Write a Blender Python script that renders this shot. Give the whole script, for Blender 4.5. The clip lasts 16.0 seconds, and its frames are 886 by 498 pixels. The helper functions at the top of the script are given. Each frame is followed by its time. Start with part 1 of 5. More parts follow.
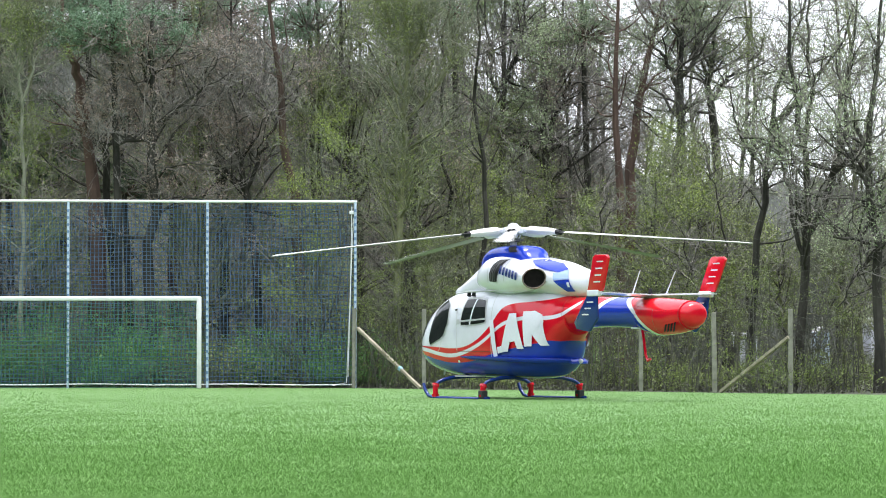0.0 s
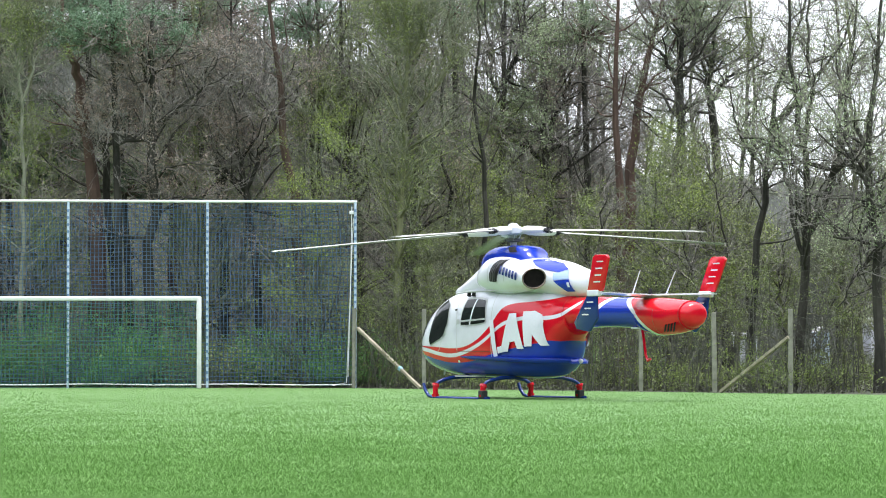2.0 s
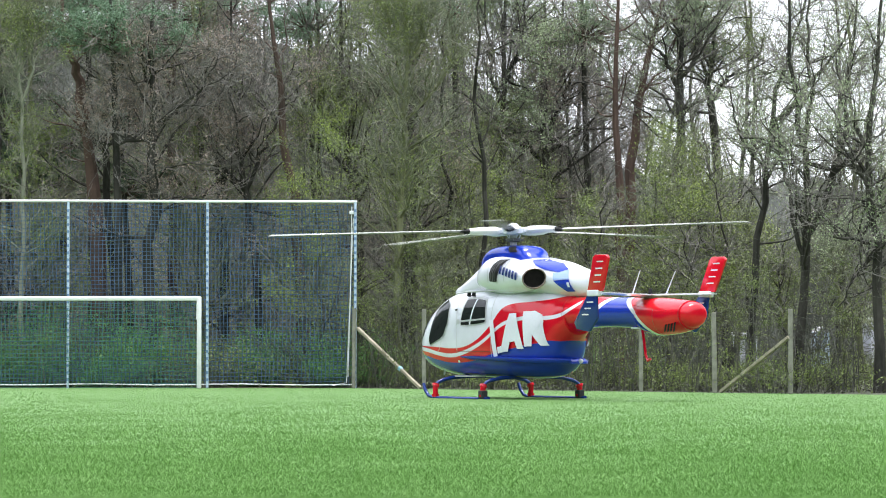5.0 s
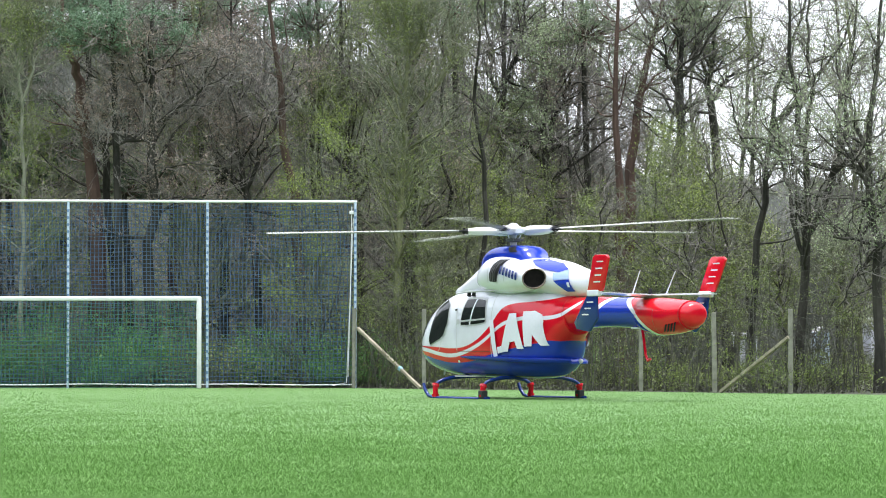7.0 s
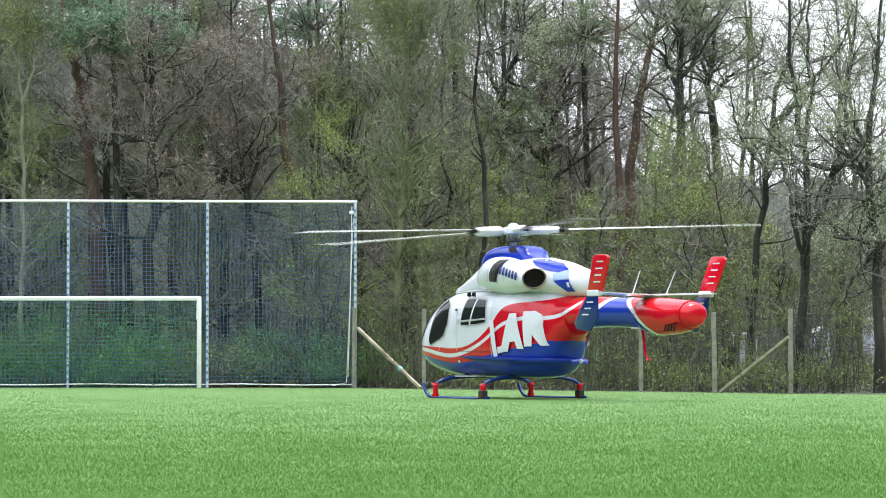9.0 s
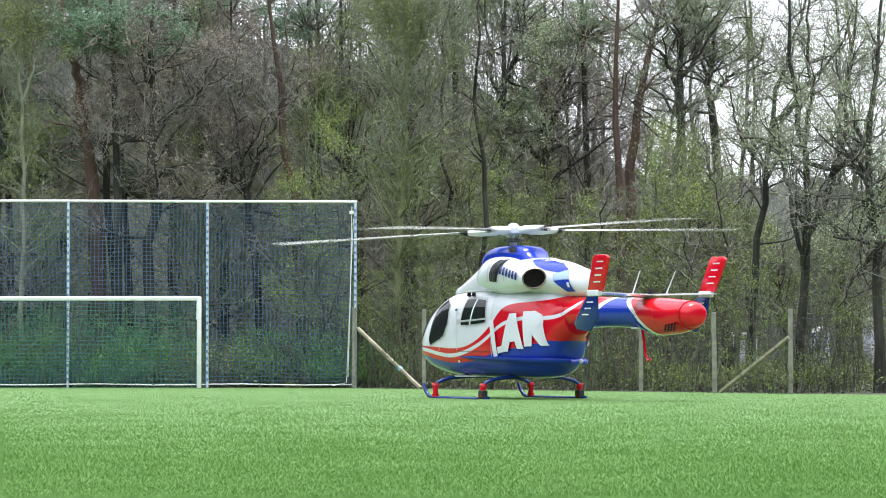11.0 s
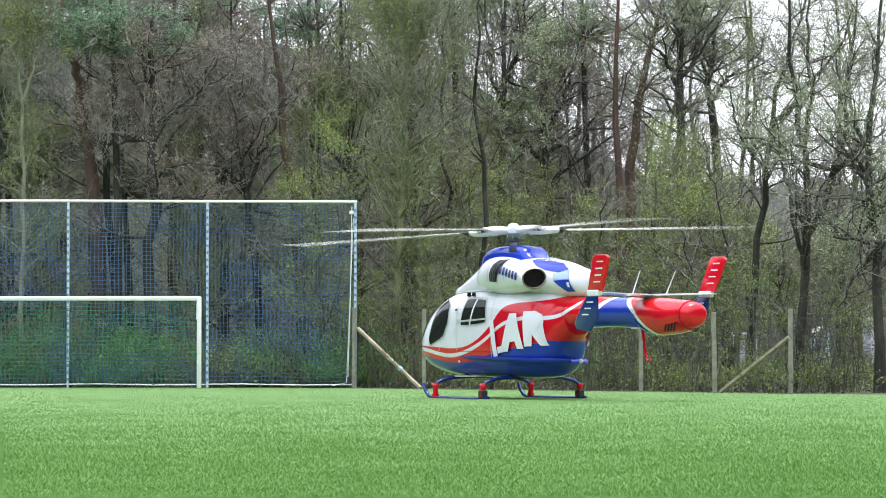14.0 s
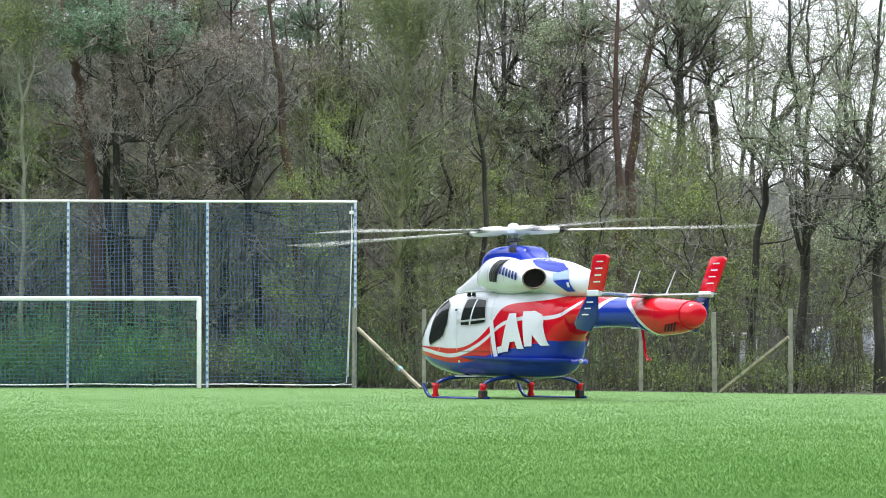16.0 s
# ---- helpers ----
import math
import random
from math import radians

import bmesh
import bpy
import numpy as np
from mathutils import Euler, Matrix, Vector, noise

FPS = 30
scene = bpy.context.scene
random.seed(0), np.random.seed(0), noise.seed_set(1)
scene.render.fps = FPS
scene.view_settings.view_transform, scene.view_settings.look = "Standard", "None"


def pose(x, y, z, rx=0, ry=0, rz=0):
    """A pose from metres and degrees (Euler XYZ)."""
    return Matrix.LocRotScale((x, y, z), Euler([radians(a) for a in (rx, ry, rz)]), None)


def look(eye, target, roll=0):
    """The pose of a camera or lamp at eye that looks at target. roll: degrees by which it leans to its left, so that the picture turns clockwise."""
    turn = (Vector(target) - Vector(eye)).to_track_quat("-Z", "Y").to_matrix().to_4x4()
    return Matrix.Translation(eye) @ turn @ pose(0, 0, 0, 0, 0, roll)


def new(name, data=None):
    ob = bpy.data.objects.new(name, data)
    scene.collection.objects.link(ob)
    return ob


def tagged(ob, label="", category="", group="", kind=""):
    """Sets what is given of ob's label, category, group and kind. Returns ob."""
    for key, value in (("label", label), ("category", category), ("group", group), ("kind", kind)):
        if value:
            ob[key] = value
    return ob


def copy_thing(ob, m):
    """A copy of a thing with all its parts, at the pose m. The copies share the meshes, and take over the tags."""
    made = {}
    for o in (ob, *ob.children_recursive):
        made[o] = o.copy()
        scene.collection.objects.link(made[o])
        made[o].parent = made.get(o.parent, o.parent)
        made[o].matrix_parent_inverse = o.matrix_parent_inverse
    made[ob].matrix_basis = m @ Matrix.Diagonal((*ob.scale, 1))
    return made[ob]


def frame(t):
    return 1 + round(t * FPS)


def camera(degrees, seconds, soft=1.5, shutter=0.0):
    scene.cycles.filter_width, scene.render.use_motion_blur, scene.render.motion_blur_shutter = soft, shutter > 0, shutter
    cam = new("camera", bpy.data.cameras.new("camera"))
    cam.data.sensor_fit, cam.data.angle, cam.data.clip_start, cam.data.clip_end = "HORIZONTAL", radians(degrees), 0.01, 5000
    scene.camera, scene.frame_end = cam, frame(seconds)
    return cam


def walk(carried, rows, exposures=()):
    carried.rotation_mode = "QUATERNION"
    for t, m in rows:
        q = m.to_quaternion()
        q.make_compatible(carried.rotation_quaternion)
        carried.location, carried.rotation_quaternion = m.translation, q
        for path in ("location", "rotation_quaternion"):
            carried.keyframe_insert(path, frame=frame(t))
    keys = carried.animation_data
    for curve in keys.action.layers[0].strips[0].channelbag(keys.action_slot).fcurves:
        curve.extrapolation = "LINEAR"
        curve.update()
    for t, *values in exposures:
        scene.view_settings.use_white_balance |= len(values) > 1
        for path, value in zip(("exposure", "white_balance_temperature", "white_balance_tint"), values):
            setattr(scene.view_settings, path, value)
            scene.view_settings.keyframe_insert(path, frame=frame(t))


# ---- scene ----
from mathutils.bvhtree import BVHTree

cam = camera(15.10, 16.0, soft=1.05, shutter=0.38)
EYE = pose(0, 0, 0.95, 91.782, 0, 0)
walk(cam, [(0.0, EYE), (16.0, EYE)])

# ---- daylight: bright overcast sky ----
world = bpy.data.worlds.new("overcast")
scene.world = world
world.use_nodes = True
wn, wl = world.node_tree.nodes, world.node_tree.links
sky = wn.new("ShaderNodeTexSky")
sky.sky_type, sky.sun_disc = "NISHITA", False
sky.sun_elevation, sky.sun_rotation = radians(80), radians(27)
sky.dust_density, sky.air_density = 4.0, 1.0
haze = wn.new("ShaderNodeMix")
haze.data_type = "RGBA"
haze.inputs[0].default_value = 0.86
haze.inputs[7].default_value = (8.1, 8.5, 9.3, 1)
wl.new(sky.outputs[0], haze.inputs[6])
way, high = wn.new("ShaderNodeTexCoord"), wn.new("ShaderNodeSeparateXYZ")
wl.new(way.outputs["Generated"], high.inputs[0])
lift = wn.new("ShaderNodeMapRange")
lift.inputs[1].default_value, lift.inputs[2].default_value = 0.0, 1.0
lift.inputs[3].default_value, lift.inputs[4].default_value = 0.115, 0.21
wl.new(high.outputs[2], lift.inputs[0])
wl.new(haze.outputs[2], wn["Background"].inputs[0])
wl.new(lift.outputs[0], wn["Background"].inputs[1])

sun = new("sun", bpy.data.lights.new("sun", "SUN"))
sun.data.energy, sun.data.angle, sun.data.color = 2.3, radians(20), (1.0, 0.98, 0.95)
sun.matrix_world = look((4, 8, 70), (0, 0, 0))
scene.view_settings.exposure = 0.86


# ---- materials ----
def material(name):
    m = bpy.data.materials.new(name)
    m.use_nodes = True
    return m, m.node_tree.nodes, m.node_tree.links, m.node_tree.nodes["Principled BSDF"]


def surface(name, a, b, scale=8.0, rough=0.6, metal=0.0, bump=0.0, fine=60.0, island=0.0, coat=0.0, detail=4.0, stretch=(1, 1, 1)):
    """Two colours mixed by noise at two scales, with grain relief."""
    m, n, l, p = material(name)
    tc = n.new("ShaderNodeTexCoord")
    mp = n.new("ShaderNodeMapping")
    mp.inputs["Scale"].default_value = stretch
    l.new(tc.outputs["Object"], mp.inputs[0])
    big = n.new("ShaderNodeTexNoise")
    big.inputs["Scale"].default_value, big.inputs["Detail"].default_value = scale, detail
    small = n.new("ShaderNodeTexNoise")
    small.inputs["Scale"].default_value, small.inputs["Detail"].default_value = fine, 3.0
    l.new(mp.outputs[0], big.inputs[0]), l.new(mp.outputs[0], small.inputs[0])
    add = n.new("ShaderNodeMath")
    add.operation = "MULTIPLY_ADD"
    l.new(small.outputs[0], add.inputs[0])
    add.inputs[1].default_value = 0.45
    l.new(big.outputs[0], add.inputs[2])
    rmp = n.new("ShaderNodeMapRange")
    rmp.inputs[1].default_value, rmp.inputs[2].default_value = 0.5, 0.95
    l.new(add.outputs[0], rmp.inputs[0])
    fac = rmp.outputs[0]
    if island:
        geo = n.new("ShaderNodeNewGeometry")
        mx = n.new("ShaderNodeMix")
        mx.inputs[0].default_value = island
        l.new(fac, mx.inputs[2]), l.new(geo.outputs["Random Per Island"], mx.inputs[3])
        fac = mx.outputs[0]
    mix = n.new("ShaderNodeMix")
    mix.data_type = "RGBA"
    mix.inputs[6].default_value, mix.inputs[7].default_value = (*a, 1), (*b, 1)
    l.new(fac, mix.inputs[0])
    l.new(mix.outputs[2], p.inputs["Base Color"])
    p.inputs["Roughness"].default_value, p.inputs["Metallic"].default_value = rough, metal
    p.inputs["Coat Weight"].default_value = coat
    if bump:
        bp = n.new("ShaderNodeBump")
        bp.inputs["Strength"].default_value, bp.inputs["Distance"].default_value = bump, 0.01
        l.new(small.outputs[0], bp.inputs["Height"])
        l.new(bp.outputs[0], p.inputs["Normal"])
    return m


def paint(name, c, rough=0.13, dirt=0.88):
    m = surface(name, c, tuple(v * dirt for v in c), 1.7, rough, 0, 0.0, 22.0)
    m.node_tree.nodes["Principled BSDF"].inputs["Specular IOR Level"].default_value = 0.5
    return m


WHITE, RED, BLUE = (0.70, 0.71, 0.80), (0.60, 0.004, 0.018), (0.008, 0.034, 0.38)
white_paint = paint("white_paint", WHITE)
decal_white = paint("decal_white", WHITE, 0.5)
red_paint = paint("red_paint", RED)
blue_paint = paint("blue_paint", BLUE)
navy_paint = paint("navy_paint", (0.008, 0.028, 0.17))
grey_paint = paint("grey_paint", (0.42, 0.43, 0.45), 0.4)
blade_paint = paint("blade_paint", (0.62, 0.62, 0.61), 0.45)
# Darker grey for downward faces: the shade under the blades as paint.
blade_shade = paint("blade_underside_shade", (0.20, 0.195, 0.19), 0.5)
pale_blue_paint = paint("pale_blue_paint", (0.34, 0.46, 0.74))
burnt_metal = surface("burnt_metal", (0.16, 0.13, 0.11), (0.30, 0.25, 0.21), 14, 0.38, 0.8)
dark_metal = surface("dark_metal", (0.012, 0.012, 0.014), (0.03, 0.03, 0.032), 12, 0.6, 0.2)
grey_metal = surface("grey_metal", (0.07, 0.07, 0.075), (0.13, 0.13, 0.135), 12, 0.5, 0.3)
joint_red = paint("joint_paint", (0.16, 0.01, 0.015), 0.4)
# Soot black that also paints in the shade of openings built shallow.
recess_shade = surface("recess_shade", (0.004, 0.004, 0.004), (0.012, 0.011, 0.010), 9, 0.9)
for dull in (recess_shade, dark_metal):
    dull.node_tree.nodes["Principled BSDF"].inputs["Specular IOR Level"].default_value = 0.08
rubber = surface("rubber", (0.012, 0.012, 0.013), (0.03, 0.03, 0.03), 20, 0.8)
glass, _, _, gp = material("cabin_glass")
gp.inputs["Base Color"].default_value = (0.012, 0.016, 0.016, 1)
gp.inputs["Roughness"].default_value, gp.inputs["IOR"].default_value = 0.04, 1.32


def livery():
    """White over red over blue with a pale stripe that swings up along the side."""
    m, n, l, p = material("livery_paint")
    tc, sep = n.new("ShaderNodeTexCoord"), n.new("ShaderNodeSeparateXYZ")
    l.new(tc.outputs["Object"], sep.inputs[0])
    u = n.new("ShaderNodeMapRange")
    u.inputs[1].default_value, u.inputs[2].default_value = -4.0, 4.0
    l.new(sep.outputs[0], u.inputs[0])

    def border(points):
        f = n.new("ShaderNodeFloatCurve")
        c = f.mapping.curves[0]
        pts = sorted(((x + 4) / 8, z / 3) for x, z in points)
        c.points[0].location, c.points[1].location = pts[0], pts[-1]
        for q in pts[1:-1]:
            c.points.new(*q)
        f.mapping.update()
        l.new(u.outputs[0], f.inputs["Value"])
        s = n.new("ShaderNodeMath")
        s.operation = "MULTIPLY"
        s.inputs[1].default_value = 3.0
        l.new(f.outputs[0], s.inputs[0])
        return s.outputs[0]

    def below(curve, shift=0.0):
        d = n.new("ShaderNodeMath")
        d.operation = "SUBTRACT"
        l.new(curve, d.inputs[0]), l.new(sep.outputs[2], d.inputs[1])
        s = n.new("ShaderNodeMapRange")
        s.inputs[1].default_value, s.inputs[2].default_value = -0.006 - shift, 0.006 - shift
        l.new(d.outputs[0], s.inputs[0])
        return s.outputs[0]

    def over(base, colour, fac):
        mx = n.new("ShaderNodeMix")
        mx.data_type = "RGBA"
        mx.inputs[7].default_value = (*colour, 1)
        if hasattr(base, "links"):
            l.new(base, mx.inputs[6])
        else:
            mx.inputs[6].default_value = (*base, 1)
        l.new(fac, mx.inputs[0])
        return mx.outputs[2]

    red, blue, stripe = border(RED_EDGE), border(BLUE_EDGE), border(STRIPE)
    col = over(WHITE, RED, below(red))
    band = n.new("ShaderNodeMath")
    band.operation = "SUBTRACT"
    l.new(below(stripe, 0.04), band.inputs[0]), l.new(below(stripe, -0.04), band.inputs[1])
    col = over(col, WHITE, band.outputs[0])
    col = over(col, BLUE, below(blue))
    dirt = n.new("ShaderNodeTexNoise")
    dirt.inputs["Scale"].default_value, dirt.inputs["Detail"].default_value = 2.5, 6
    l.new(tc.outputs["Object"], dirt.inputs[0])
    dm = n.new("ShaderNodeMapRange")
    dm.inputs[1].default_value, dm.inputs[2].default_value = 0.35, 0.75
    dm.inputs[3].default_value, dm.inputs[4].default_value = 1.0, 0.86
    l.new(dirt.outputs[0], dm.inputs[0])
    hs = n.new("ShaderNodeHueSaturation")
    l.new(dm.outputs[0], hs.inputs["Value"]), l.new(col, hs.inputs["Color"])
    l.new(hs.outputs[0], p.inputs["Base Color"])
    p.inputs["Roughness"].default_value, p.inputs["Specular IOR Level"].default_value = 0.13, 0.5
    return m


RED_EDGE = [(-4, 2.6), (-2.1, 2.07), (-1.88, 2.03), (-1.55, 2.0), (-1.14, 1.97), (-0.86, 1.91), (-0.64, 1.75), (-0.46, 1.57), (-0.14, 1.36), (0.19, 1.2), (0.65, 1.08), (1.12, 1.05), (1.61, 1.07), (2.11, 1.09), (4, 1.15)]
BLUE_EDGE = [(-4, 1.22), (-2.31, 1.2), (-2.22, 1.19), (-2.11, 1.2), (-1.85, 1.15), (-1.42, 1.08), (-0.88, 1.0), (-0.45, 0.93), (0.01, 0.84), (0.49, 0.77), (1.21, 0.75), (1.82, 0.81), (2.37, 0.89), (4, 1.05)]
STRIPE = [(-4, 2.6), (-2.5, 1.77), (-2.27, 1.7), (-1.94, 1.66), (-1.61, 1.67), (-1.24, 1.63), (-0.87, 1.55), (-0.57, 1.42), (-0.25, 1.25), (0.19, 1.08), (0.66, 0.96), (1.14, 0.9), (1.76, 0.94), (2.28, 1.01), (4, 1.1)]
livery_paint = livery()


def boom_livery():
    """Red, blue and red along the boom, parted by slanted white stripes."""
    m, n, l, p = material("boom_paint")
    tc, sep = n.new("ShaderNodeTexCoord"), n.new("ShaderNodeSeparateXYZ")
    l.new(tc.outputs["Object"], sep.inputs[0])

    def slant(k):
        a = n.new("ShaderNodeMath")
        a.operation = "MULTIPLY_ADD"
        a.inputs[1].default_value = k
        l.new(sep.outputs[2], a.inputs[0]), l.new(sep.outputs[0], a.inputs[2])
        return a.outputs[0]

    def over(base, colour, along, edge):
        s = n.new("ShaderNodeMapRange")
        s.inputs[1].default_value, s.inputs[2].default_value = edge + 0.008, edge - 0.008
        l.new(along, s.inputs[0])
        mx = n.new("ShaderNodeMix")
        mx.data_type = "RGBA"
        mx.inputs[7].default_value = (*colour, 1)
        if base is None:
            mx.inputs[6].default_value = (*RED, 1)
        else:
            l.new(base, mx.inputs[6])
        l.new(s.outputs[0], mx.inputs[0])
        return mx.outputs[2]

    fore, aft = slant(1.5), slant(-1.36)
    col = over(None, WHITE, fore, -3.35 + 1.5 * 1.75)
    col = over(col, BLUE, fore, -3.55 + 1.5 * 1.75)
    col = over(col, WHITE, aft, -4.80 - 1.36 * 1.75)
    col = over(col, RED, aft, -4.95 - 1.36 * 1.75)
    l.new(col, p.inputs["Base Color"])
    p.inputs["Roughness"].default_value, p.inputs["Specular IOR Level"].default_value = 0.13, 0.5
    return m


boom_paint = boom_livery()


# ---- mesh helpers ----
def part(name, bm, mat, parent=None, label="", smooth=None):
    """Links a bmesh as one mesh object under its thing."""
    me = bpy.data.meshes.new(name)
    if smooth is not None:
        bmesh.ops.recalc_face_normals(bm, faces=bm.faces)
        for e in bm.edges:
            e.smooth = not (len(e.link_faces) == 2 and e.calc_face_angle(0.0) > radians(smooth))
        for f in bm.faces:
            f.smooth = True
    bm.to_mesh(me)
    bm.free()
    me.materials.append(mat)
    ob = new(name, me)
    ob.parent = parent
    if label:
        tagged(ob, label)
    return ob


def raw(name, verts, faces, mat, parent=None):
    me = bpy.data.meshes.new(name)
    me.from_pydata(verts, [], faces)
    me.materials.append(mat)
    ob = new(name, me)
    ob.parent = parent
    return ob


def quads(name, verts, size, mat, parent=None):
    """A mesh of separate polygons with size corners each, from an (n*size, 3) array."""
    me = bpy.data.meshes.new(name)
    v = np.asarray(verts, dtype=np.float32)
    k = len(v) // size
    me.vertices.add(len(v))
    me.vertices.foreach_set("co", v.ravel())
    me.loops.add(len(v))
    me.loops.foreach_set("vertex_index", np.arange(len(v), dtype=np.int32))
    me.polygons.add(k)
    me.polygons.foreach_set("loop_start", np.arange(0, len(v), size, dtype=np.int32))
    me.update(calc_edges=True)
    me.materials.append(mat)
    ob = new(name, me)
    ob.parent = parent
    return ob


def box(bm, sx, sy, sz, m, bevel=0.0):
    r = bmesh.ops.create_cube(bm, size=1, matrix=m @ Matrix.Diagonal((sx, sy, sz, 1)))
    if bevel:
        es = list({e for v in r["verts"] for e in v.link_edges})
        bmesh.ops.bevel(bm, geom=es, offset=bevel, segments=2, affect="EDGES", profile=0.5)
    return r


def tube(bm, pts, radii, sides=8, cap=True, flat=1.0):
    """A tube along pts; radii a number or a list."""
    if not hasattr(radii, "__len__"):
        radii = [radii] * len(pts)
    pts = [Vector(q) for q in pts]
    rings, side = [], None
    for i, q in enumerate(pts):
        d = (pts[min(i + 1, len(pts) - 1)] - pts[max(i - 1, 0)]).normalized()
        if side is None:
            side = d.orthogonal().normalized()
        side = (side - d * side.dot(d)).normalized()
        up = d.cross(side)
        rings.append([bm.verts.new(q + radii[i] * (math.cos(2 * math.pi * k / sides) * side + flat * math.sin(2 * math.pi * k / sides) * up)) for k in range(sides)])
    for a, b in zip(rings, rings[1:]):
        for k in range(sides):
            bm.faces.new((a[k], a[(k + 1) % sides], b[(k + 1) % sides], b[k]))
    if cap:
        bm.faces.new(rings[0][::-1]), bm.faces.new(rings[-1])
    return rings


def loft(bm, stations, sides=40):
    """Rings (x, y, z centre, half width, half height up, half height down, power)."""
    rings = []
    for x, y, z, w, hu, hd, pw in stations:
        ring = []
        for k in range(sides):
            a = 2 * math.pi * k / sides
            c, s = math.cos(a), math.sin(a)
            h = hu if s > 0 else hd
            ring.append(bm.verts.new((x, y + w * math.copysign(abs(c) ** (2 / pw), c), z + h * math.copysign(abs(s) ** (2 / pw), s))))
        rings.append(ring)
    for a, b in zip(rings, rings[1:]):
        for k in range(sides):
            bm.faces.new((a[k], a[(k + 1) % sides], b[(k + 1) % sides], b[k]))
    bm.faces.new(rings[0]), bm.faces.new(rings[-1][::-1])
    bmesh.ops.recalc_face_normals(bm, faces=bm.faces)
    bmesh.ops.triangulate(bm, faces=[f for f in bm.faces if len(f.verts) == 4])


def spline(stations, n):
    """Stations resampled smoothly."""
    st = np.array(stations, float)
    out = []
    for i in range(len(st) - 1):
        p0, p1, p2, p3 = st[max(i - 1, 0)], st[i], st[i + 1], st[min(i + 2, len(st) - 1)]
        for k in range(n):
            t = k / n
            out.append(0.5 * (2 * p1 + (p2 - p0) * t + (2 * p0 - 5 * p1 + 4 * p2 - p3) * t * t + (3 * p1 - p0 - 3 * p2 + p3) * t ** 3))
    return [*out, st[-1]]


def on_body(bvh, x, z, side=1, lift=0.004):
    hit = bvh.ray_cast(Vector((x, 3 * side, z)), Vector((0, -side, 0)))
    return hit[0] + Vector((0, side * lift * 1.8, 0)) if hit[0] else None


def patch(bm, bvh, outline, side=1, lift=0.004, step=0.04):
    """A flat outline (x, z) laid onto the body's side as a thin skin."""
    vs = [bm.verts.new((x, 0, z)) for x, z in outline]
    f = bm.faces.new(vs)
    bmesh.ops.triangulate(bm, faces=[f])
    for axis in (0, 2):
        lo, hi = min(q[axis // 2] for q in outline), max(q[axis // 2] for q in outline)
        for k in range(1, int((hi - lo) / step) + 1):
            cut = [0.0, 0.0, 0.0]
            way = [0.0, 0.0, 0.0]
            cut[axis], way[axis] = lo + k * step, 1.0
            bmesh.ops.bisect_plane(bm, geom=[*bm.verts, *bm.edges, *bm.faces], dist=1e-5, plane_co=cut, plane_no=way)
    bmesh.ops.remove_doubles(bm, verts=bm.verts, dist=1e-4)
    bmesh.ops.dissolve_degenerate(bm, dist=2e-4, edges=bm.edges[:])
    for v in bm.verts:
        q = on_body(bvh, v.co.x, v.co.z, side, lift)
        if q:
            v.co = q


# ---- helicopter ----
HELI = pose(1.479, 70, 0, 0, 0, 121)
#        x    bottom  top  half-width
BODY = [(3.06, 1.00, 1.14, 0.06), (3.02, 0.84, 1.36, 0.32), (2.90, 0.74, 1.55, 0.49), (2.70, 0.65, 1.74, 0.62), (2.30, 0.56, 1.98, 0.74), (1.80, 0.49, 2.18, 0.80),
        (1.30, 0.46, 2.28, 0.83), (0.60, 0.44, 2.32, 0.84), (0.00, 0.43, 2.32, 0.84), (-0.60, 0.43, 2.31, 0.83), (-1.10, 0.43, 2.29, 0.80), (-1.50, 0.45, 2.26, 0.73),
        (-1.80, 0.52, 2.22, 0.63), (-2.02, 0.72, 2.18, 0.51), (-2.20, 1.08, 2.14, 0.42), (-2.5, 1.32, 2.11, 0.36)]


def soften(outline, keep=0.08, rounds=2):
    """An outline with its corners cut round."""
    for _ in range(rounds):
        out = []
        for (x0, z0), (x1, z1) in zip(outline, outline[1:] + outline[:1]):
            out += [(x0 + (x1 - x0) * keep, z0 + (z1 - z0) * keep), (x1 + (x0 - x1) * keep, z1 + (z0 - z1) * keep)]
        outline, keep = out, 0.25
    return outline


